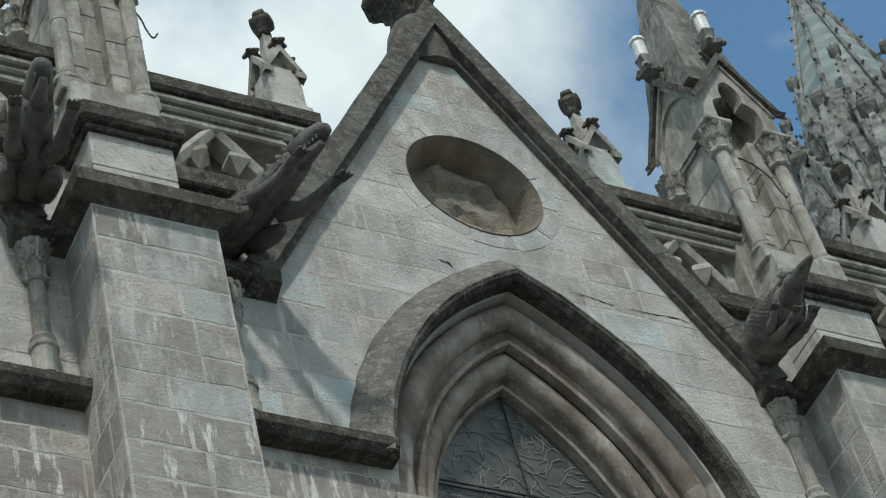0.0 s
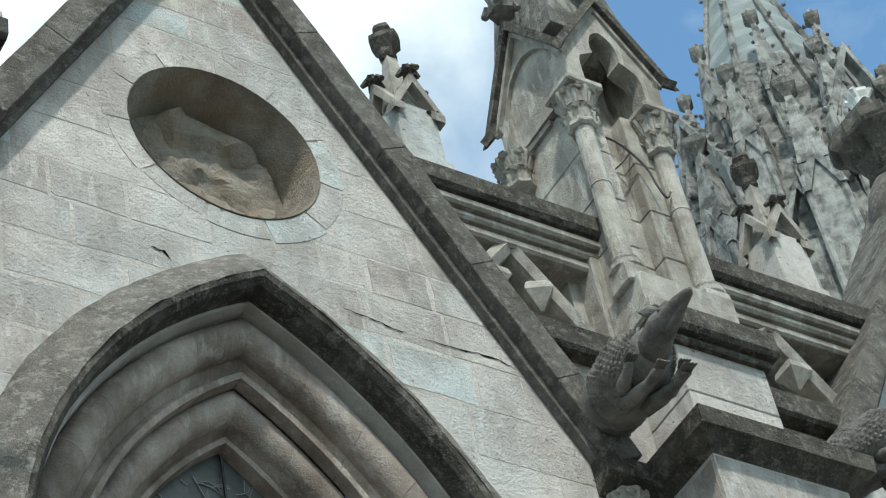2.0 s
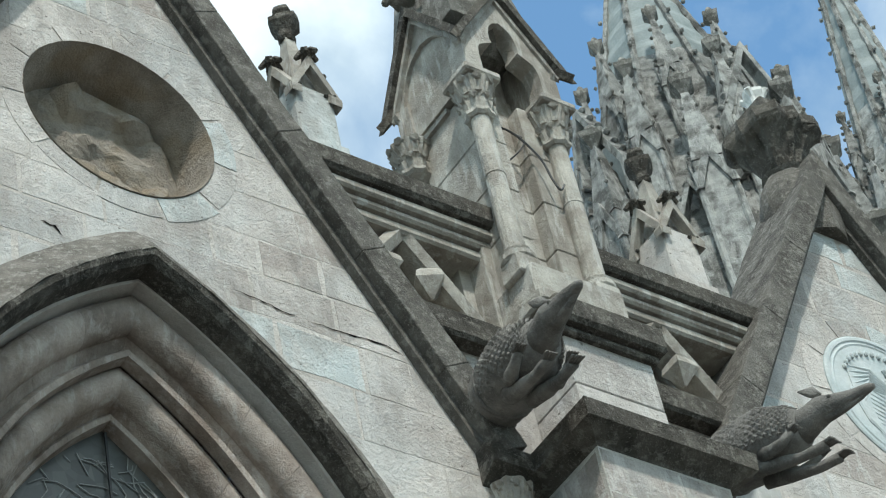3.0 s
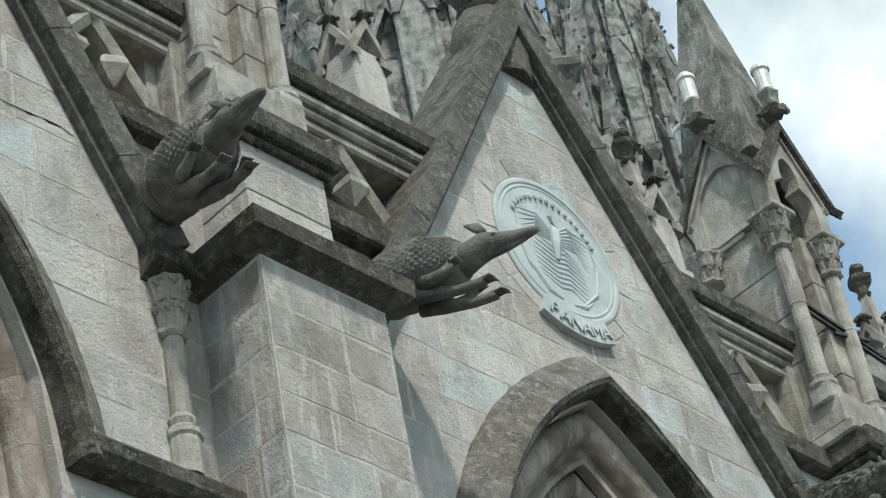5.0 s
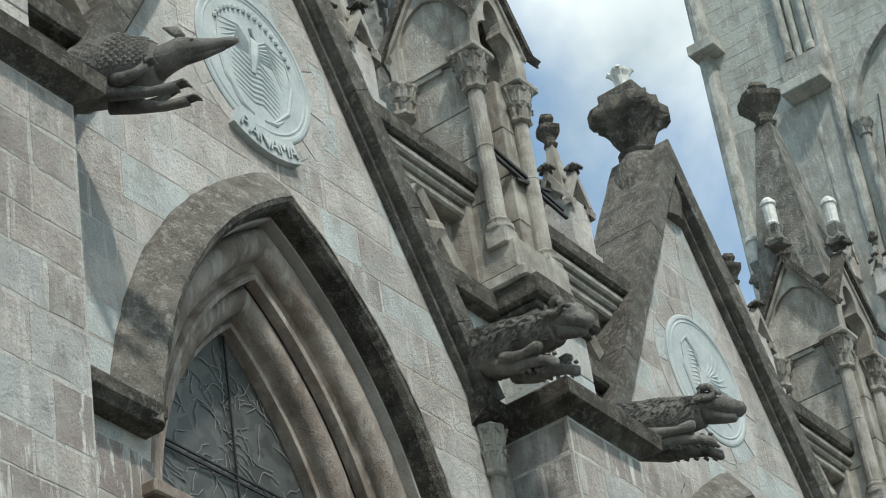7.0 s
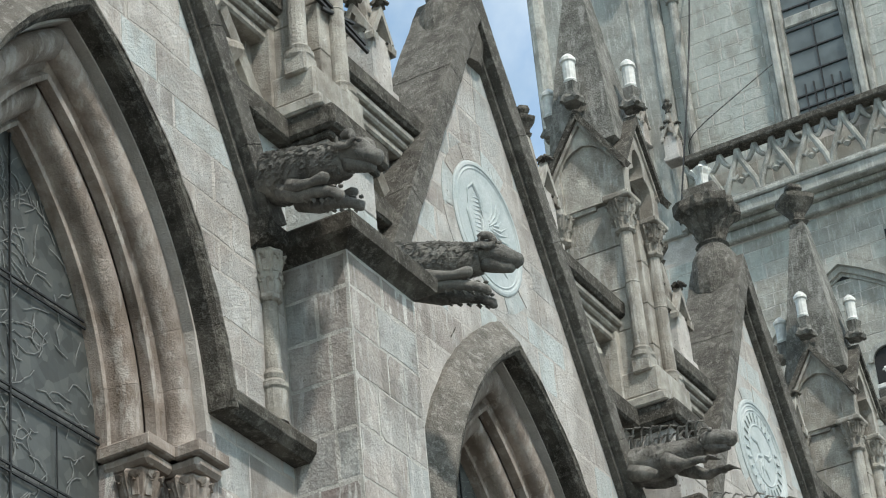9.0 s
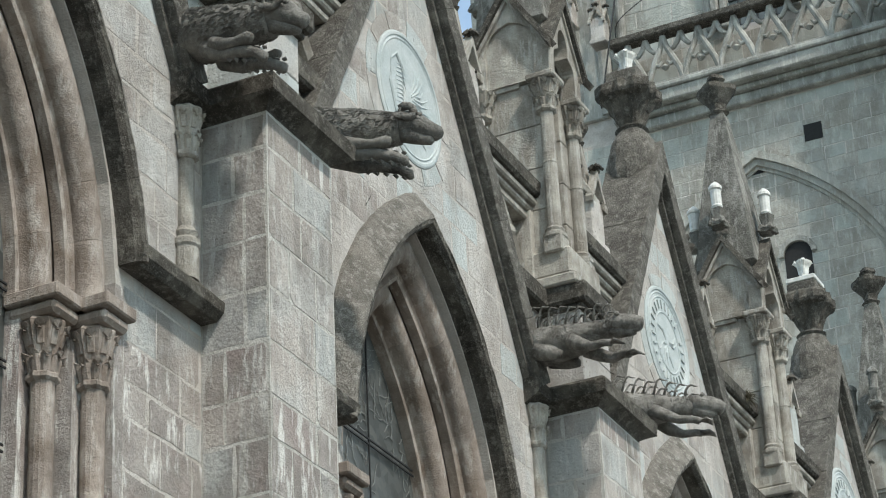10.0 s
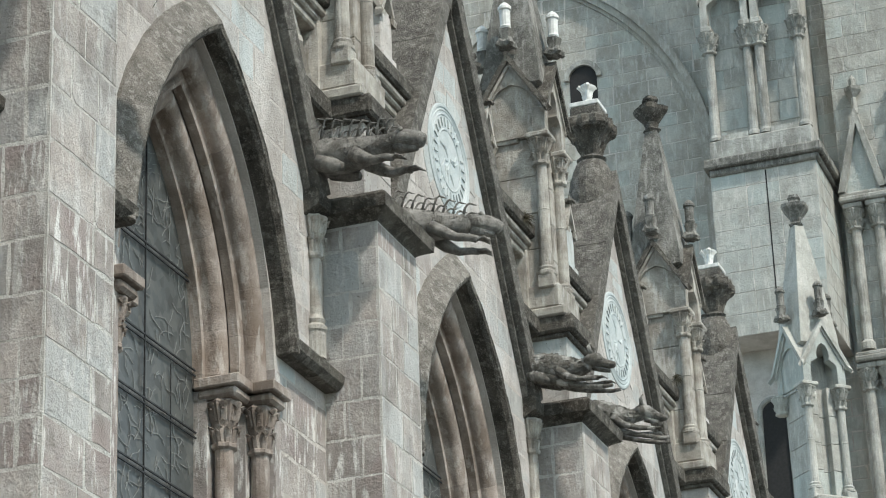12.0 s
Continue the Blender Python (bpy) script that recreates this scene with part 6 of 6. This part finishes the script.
def leafy_spire(name, at, base, height, label, tiers, lucarnes):
    """A tall carved spire: tiled body, crocketed ribs, rings of turrets and open gables with a rose."""
    s = thing(name, at, label, "spire")
    bm = bmesh.new()
    lathe(bm, [(base * 1.0, -at[2]), (base * 1.0, 0)], (0, 0, 0), 8, None, math.pi / 8)
    part("tower", fix(bm), SPIRESTONE, s)
    bm = bmesh.new()
    rows, change = 40, 22
    prof = [(base * 0.92 * (1 - k / rows) + (0.03 if k % 2 else 0.0) + 0.03, height * k / rows) for k in range(rows + 1)]
    lathe(bm, [q for k in range(change + 1) for q in ((prof[k][0], prof[k][1]), (prof[k][0] - 0.008, prof[k][1] + 0.02))], (0, 0, 0), 8, None, math.pi / 8)
    part("spire_masonry", fix(bm), SPIRESTONE, s, "coursed grey masonry of the lower spire")
    bm = bmesh.new()
    lathe(bm, prof[change:], (0, 0, 0), 8, None, math.pi / 8)
    body = part("spire_body", fix(bm), SPIRETILE, s, "green-grey tiled spire")
    for k in range(8):
        a = math.pi / 8 + math.pi / 4 * k
        bm = bmesh.new()
        for j in range(26):
            t0, t1 = j / 26, (j + 1) / 26
            r0, r1 = base * 0.96 * (1 - t0) + 0.04, base * 0.96 * (1 - t1) + 0.04
            tube(bm, [(r0 * math.cos(a), r0 * math.sin(a), t0 * height), (r1 * math.cos(a), r1 * math.sin(a), t1 * height)], [0.05, 0.045], 5)
            c = ((r0 + 0.08) * math.cos(a), (r0 + 0.08) * math.sin(a), t0 * height)
            if j % 2:
                lathe(bm, [(0.012, -0.03), (0.034, -0.01), (0.04, 0.02), (0.014, 0.04)], c, 4)
        part("rib", fix(bm), SPIRESTONE, body)
    for r, z0, h, pw, n, ph in tiers:
        for k in range(n):
            a = 2 * math.pi * (k + ph) / n
            spire_turret(s, Vector((r * math.cos(a), r * math.sin(a), z0)), a, pw, h)
    for r, z0, w, h, ph in lucarnes:
        for k in range(4):
            a = math.pi / 2 * k + ph
            m = Matrix.Rotation(a, 4, "Z") @ Matrix.Translation((0, -r, z0))
            luc = None
            for sd in (1, -1):
                bm = bmesh.new()
                prism(bm, [(sd * w, 0), (sd * (w - 0.07), 0), (sd * (w - 0.07), h * 0.39), (0, h * 0.98), (0, h * 1.06), (sd * w, h * 0.42)], 0, 0.16, m)
                luc = part("gable_frame", fix(bm), SPIRESTONE, s)
                for j in range(6):
                    f = (j + 0.5) / 6
                    bm = bmesh.new()
                    lathe(bm, [(0.015, -0.05), (0.055, 0), (0.015, 0.06)], m @ Vector((sd * w * (1 - f), 0.1, h * (0.42 + 0.64 * f) + 0.06)), 5)
                    part("crocket", fix(bm), SPIRESTONE, luc)
            bm = bmesh.new()
            for rr, cz in ((w * 0.42, h * 0.42), (w * 0.22, h * 0.42), (w * 0.25, h * 0.12)):
                tube(bm, [m @ Vector((rr * math.cos(t * math.pi / 9), 0.12, cz + rr * math.sin(t * math.pi / 9))) for t in range(19)], [0.04] * 19, 6)
            for t in range(6):
                b = t * math.pi / 3
                tube(bm, [m @ Vector((w * 0.22 * math.cos(b), 0.12, h * 0.42 + w * 0.22 * math.sin(b))), m @ Vector((w * 0.42 * math.cos(b), 0.12, h * 0.42 + w * 0.42 * math.sin(b)))], [0.05, 0.05], 5)
            for x in (-w * 0.5, 0.0, w * 0.5):
                tube(bm, [m @ Vector((x, 0.12, -0.9)), m @ Vector((x, 0.12, 0.1))], [0.06, 0.06], 6)
            part("rose_tracery", fix(bm), SPIRESTONE, luc)
            bm = bmesh.new()
            prism(bm, [(-w + 0.12, -0.8), (w - 0.12, -0.8), (w - 0.12, h * 0.35), (0, h * 0.9), (-w + 0.12, h * 0.35)], 0.34, 0.5, m)
            part("gable_back", fix(bm), SPIRETILE, luc)
    return s


leafy_spire("great_spire", (18.64, 15.0, 28.4), 1.97, 8.06, "great carved spire with crocketed turrets, open gables and green-grey tiles",
            [(1.95, -1.9, 2.6, 0.26, 8, 0.5), (1.72, 0.4, 2.5, 0.21, 8, 0.0), (1.50, 1.6, 2.2, 0.17, 8, 0.5), (1.10, 3.1, 1.9, 0.14, 8, 0.0)],
            [(1.62, 1.0, 0.66, 2.5, -0.17), (1.86, -1.0, 0.52, 1.9, -0.17 + math.pi / 4)])
leafy_spire("slender_spire", (23.2, 15.0, 29.4), 1.0, 9.6, "slender crocketed stone spire with small turrets",
            [(0.92, 0.6, 2.0, 0.15, 8, 0.5), (0.78, 2.4, 1.8, 0.12, 8, 0.0), (1.0, -1.4, 2.2, 0.18, 8, 0.0), (0.60, 4.2, 1.4, 0.10, 4, 0.5)], [])


# nave behind the chapels, closing the place
bm = bmesh.new()
box(bm, -14, TX, 9.72, 24, 0, 17.6)
nave = part("wall_nave", bm, TOWERSTONE)
tagged(nave, "plain stone body of the chapels behind the gables", "wall", "", "structure")


# ---- wires and brackets ----
def wire(name, pts, r, label, mat=IRON):
    pts = [Vector(p) for p in pts]
    fine = []
    for k in range(len(pts) - 1):
        p0, p1, p2, p3 = pts[max(k - 1, 0)], pts[k], pts[k + 1], pts[min(k + 2, len(pts) - 1)]
        for j in range(6):
            t = j / 6
            fine.append(0.5 * (2 * p1 + (p2 - p0) * t + (2 * p0 - 5 * p1 + 4 * p2 - p3) * t * t + (3 * p1 - p0 - 3 * p2 + p3) * t ** 3))
    fine.append(pts[-1])
    bm = bmesh.new()
    tube(bm, fine, [r] * len(fine), 5)
    return tagged(part(name, fix(bm), mat), label, "wire")


for i, sx in ((0, 0.4), (1, 0.1)):
    x = pier_x(i) + sx
    wire("loose_wire", [(x - 0.42, 8.98, 21.05), (x - 0.22, 8.84, 20.98), (x - 0.06, 8.76, 20.70), (x + 0.0, 8.74, 20.45), (x + 0.05, 8.74, 20.36), (x + 0.10, 8.74, 20.44)], 0.009, "loose dark wire hanging from a pinnacle")
    wire("loose_wire", [(x - 0.38, 8.98, 20.55), (x - 0.2, 8.84, 20.70), (x - 0.05, 8.85, 20.95), (x - 0.1, 8.9, 21.05)], 0.007, "loose dark wire end on a pinnacle")
br = thing("iron_bracket", (pier_x(2) + 0.05, 8.86, 20.25), "dark iron cross bracket fixed to a pinnacle", "bracket")
for name, p, q in (("arm", (-0.42, -0.02, 0.22), (0.62, -0.12, -0.10)), ("arm", (-0.30, -0.02, 0.12), (0.66, -0.12, -0.16)), ("cross_bar", (0.18, -0.06, 0.16), (0.30, -0.10, -0.22)), ("cross_bar", (0.02, -0.06, -0.04), (0.44, -0.12, 0.02))):
    bm = bmesh.new()
    along(bm, [(-0.014, -0.014), (0.014, -0.014), (0.014, 0.014), (-0.014, 0.014)], p, q)
    part(name, fix(bm), IRON, br)
wire("cable", [(48.31, 16.9, 44.0), (47.6, 17.0, 41.0), (47.4, 17.68, 37.0), (47.5, 17.75, 36.8)], 0.022, "dark cable hanging down the transept")
wire("cable", [(48.31, 14.95, 40.6), (47.8, 16.0, 39.7), (47.6, 17.2, 38.9), (48.31, 17.6, 38.8)], 0.012, "thin slack cable across the transept")
for at in ((47.62, 17.72, 38.35), (47.7, 18.5, 39.1)):
    ledge = bmesh.new()
    box(ledge, at[0] - 0.2, TX + 0.35, at[1] - 0.2, at[1] + 0.2, at[2] - 0.25, at[2], 0.02)
    part("ledge", ledge, TOWERTRIM, trans)
    copy_thing(sp, Matrix.Translation(at))
def dry_tuft(at, size, seed):
    rnd = random.Random(seed)
    bm = bmesh.new()
    for k in range(90):
        u = Vector((rnd.gauss(0, 0.7), rnd.gauss(-0.5, 0.6), rnd.gauss(0.1, 0.7)))
        u.normalize()
        r = size * rnd.uniform(0.5, 1.0)
        tube(bm, [Vector((0, 0, 0)), u * r * 0.6 + Vector((0, 0, 0.1 * r)), u * r - Vector((0, 0, 0.25 * r))], [0.006, 0.004, 0.0015], 4)
    t = part("dry_tuft", fix(bm), DRYGRASS)
    t.location = at
    tagged(t, "dry dark tuft of grass growing on the parapet rail", "plant")


dry_tuft((27.95, 8.93, 20.03), 0.17, 5)
dry_tuft((34.75, 8.93, 20.24), 0.13, 6)
# offset, shafts and blind arch on the tower face
for k, (y0, y1, z0, z1, d) in enumerate(((17.85, 19.0, 44.75, 45.05, -0.42), (20.4, 21.15, 47.3, 47.6, -0.3), (17.9, 21.1, 36.85, 44.75, 0.18))):
    bm = bmesh.new()
    box(bm, d, 0.4, y0, y1, z0, z1, 0.02)
    part("offset", bm, TOWERSTONE, trans)
bm = bmesh.new()
on_wall(bm, [(17.9, 45.05), (18.98, 45.05), (18.98, 45.9), (17.9, 45.9)], 0.0, 0.35)
on_wall(bm, [(17.86, 45.05), (18.99, 45.05), (18.99, 45.1), (17.86, 45.1)], -0.4, 0.3)
part("weathering", fix(bm), TOWERTRIM, trans)
for y in (17.42, 18.15, 18.75):
    bm = bmesh.new()
    z0, z1 = (36.95, 43.0) if y < 17.8 else (46.0, 54.0)
    lathe(bm, [(0.15, z0), (0.15, z0 + 0.2), (0.11, z0 + 0.28), (0.11, z1)], (0.2, y, 0), 12)
    col = part("wall_shaft", fix(bm), TOWERTRIM, trans)
    bm = bmesh.new()
    capital(bm, 0.2, y, z1 + 0.4, 0.12, 0.42)
    part("capital", fix(bm), TOWERTRIM, col)
bm = bmesh.new()
prev = None
for k in range(13):
    t = k / 12 * 1.15
    cur = [(14.9 + (2.52 + o) * math.cos(t), 43.4 + (2.52 + o) * math.sin(t)) for o in (0.0, 0.22)]
    if prev:
        on_wall(bm, [prev[0], cur[0], cur[1], prev[1]], 0.08, 0.36)
    prev = cur
part("blind_arch", fix(bm), TOWERTRIM, trans)


# open, eroded joints on the gables
def open_joint(i, pts, wide):
    rnd = random.Random(len(pts) * 7 + i)
    fine = []
    for (xa, za), (xb, zb) in zip(pts, pts[1:]):
        for k in range(6):
            t = k / 6
            fine.append((xa + (xb - xa) * t, za + (zb - za) * t + rnd.uniform(-0.008, 0.008)))
    bm = bmesh.new()
    top, low = [], []
    for k, (x, z) in enumerate(fine):
        w = wide * rnd.uniform(0.25, 1.0) * math.sin(math.pi * (k + 0.5) / len(fine))
        top.append(bm.verts.new((x, FACE - 0.0075, z + w / 2)))
        low.append(bm.verts.new((x, FACE - 0.0075, z - w / 2)))
    for k in range(len(fine) - 1):
        bm.faces.new((low[k], low[k + 1], top[k + 1], top[k]))
    bmesh.ops.solidify(bm, geom=bm.faces[:], thickness=0.003)
    part("open_joint", fix(bm), DARK, bpy.data.objects[f"wall_{i + 2}"], "dark eroded open joint")


open_joint(0, [(-0.63, 18.49), (-0.53, 18.47), (-0.48, 18.41)], 0.03)
open_joint(0, [(0.65, 18.46), (0.84, 18.44), (1.0, 18.41), (1.17, 18.39)], 0.02)
open_joint(0, [(1.20, 18.40), (1.46, 18.40), (1.76, 18.42), (1.94, 18.34)], 0.02)
open_joint(2, [(-0.99, 18.06), (-0.83, 18.27)], 0.03)


# ---- dressed stones, last ----
for i in BAYS:
    wall_stones(i, bpy.data.objects[f"wall_{i + 2}"])

for i, b in zip(range(-1, 7), PIERS):
    rnd = random.Random(500 + i)
    z = 12.0
    while z < 17.40:
        h = min(rnd.choice((0.29, 0.34, 0.38, 0.43)), 17.43 - z)
        if 17.43 - z - h < 0.15:
            h = 17.43 - z
        cut = rnd.choice((-0.12, 0.1, 0.0, 0.18))
        spans = [(-0.515, cut), (cut, 0.515)] if rnd.random() < 0.75 else [(-0.515, -0.2), (-0.2, 0.22), (0.22, 0.515)]
        for a, c in spans:
            mat = (REDSTONE if rnd.random() < 0.62 else PIERSTONE) if z < 15.25 else (PIERSTONE if rnd.random() < 0.93 else REDSTONE)
            me = slab_piece([(a, z), (c, z), (c, z + h), (a, z + h)], rnd.uniform(-0.0025, -0.0005), 0.03, mat, rnd.choice((0.007, 0.011, 0.017)), 0.0012, rnd.uniform(-0.004, 0.004))
            part("stone", me, None, b)
        cut = rnd.choice((0.2, 0.3, 0.38))
        for a, c in ((0.012, cut), (cut, 0.58)):
            for sd in (-1, 1):
                mat = (REDSTONE if rnd.random() < 0.62 else PIERSTONE) if z < 15.25 else PIERSTONE
                me = slab_piece([(a, z), (c, z), (c, z + h), (a, z + h)], 0.0, 0.03, mat, rnd.choice((0.007, 0.011, 0.017)), 0.001)
                for v in me.vertices:
                    y, d, w = v.co
                    v.co = (sd * (0.52 - d), y, w)
                part("stone", me, None, b)
        z += h

# transept ashlar: large blocks near the sight lines as pieces
rnd = random.Random(77)
count = 0
rest_v, rest_f = [], []
for poly in courses(8.6, 21.0, 22.0, 52.0, 0.37, 0.64, rnd):
    cy, cz = (poly[0][0] + poly[2][0]) / 2, (poly[0][1] + poly[2][1]) / 2
    off = 0.3 if cz > 36.5 else 0.0
    if 36.0 < cz < 36.95:
        continue
    if cz > 38.2 and abs(cy - 14.2) < 1.1:
        if abs(cy - 14.2) < 0.75:
            continue
    me = slab_piece(poly, -rnd.uniform(0.003, 0.010), 0.03, TRANSSTONE, rnd.choice((0.003, 0.006, 0.012)), 0.004)
    for v in me.vertices:
        y, d, w = v.co
        v.co = (off + d, y, w)
    near = 28.5 < cz < 36.2 and cy < 16.5 or 36.9 < cz < 42 and 11.5 < cy < 18.5
    if near and count < 300:
        part("stone", me, None, trans)
        count += 1
    else:
        base = len(rest_v)
        rest_v += [tuple(v.co) for v in me.vertices]
        rest_f += [tuple(base + k for k in f.vertices) for f in me.polygons]
        bpy.data.meshes.remove(me)
tagged(part("far_stones", raw(rest_v, rest_f, TRANSSTONE, "far_stones"), None, trans), kind="stuff")
for z in [25.1 + 0.44 * k for k in range(8)]:
    h = min(0.44, 28.48 - z)
    for a, c in ((0.0, 0.75), (0.75, 1.4), (1.4, 2.1)):
        me = slab_piece([(a, z), (c, z), (c, z + h), (a, z + h)], -0.006, 0.03, TOWERSTONE, 0.004, 0.004)
        for v in me.vertices:
            y, d, w = v.co
            v.co = (d, y, w)
        part("stone", me, None, tb)
    for a, c in ((0.0, 0.6), (0.6, 1.3), (1.3, 2.0)):
        part("stone", slab_piece([(a, z), (c, z), (c, z + h), (a, z + h)], -0.006, 0.03, TOWERSTONE, 0.004, 0.004), None, tb)
rnd = random.Random(91)
for poly in courses(0.25, 1.9, 28.82, 34.0, 0.40, 0.62, rnd):
    me = slab_piece(poly, -rnd.uniform(0.004, 0.014), 0.03, TOWERSTONE, rnd.choice((0.003, 0.006)), 0.005)
    for v in me.vertices:
        y, dd, w = v.co
        v.co = (0.35 + dd, y, w)
    part("stone", me, None, tb)
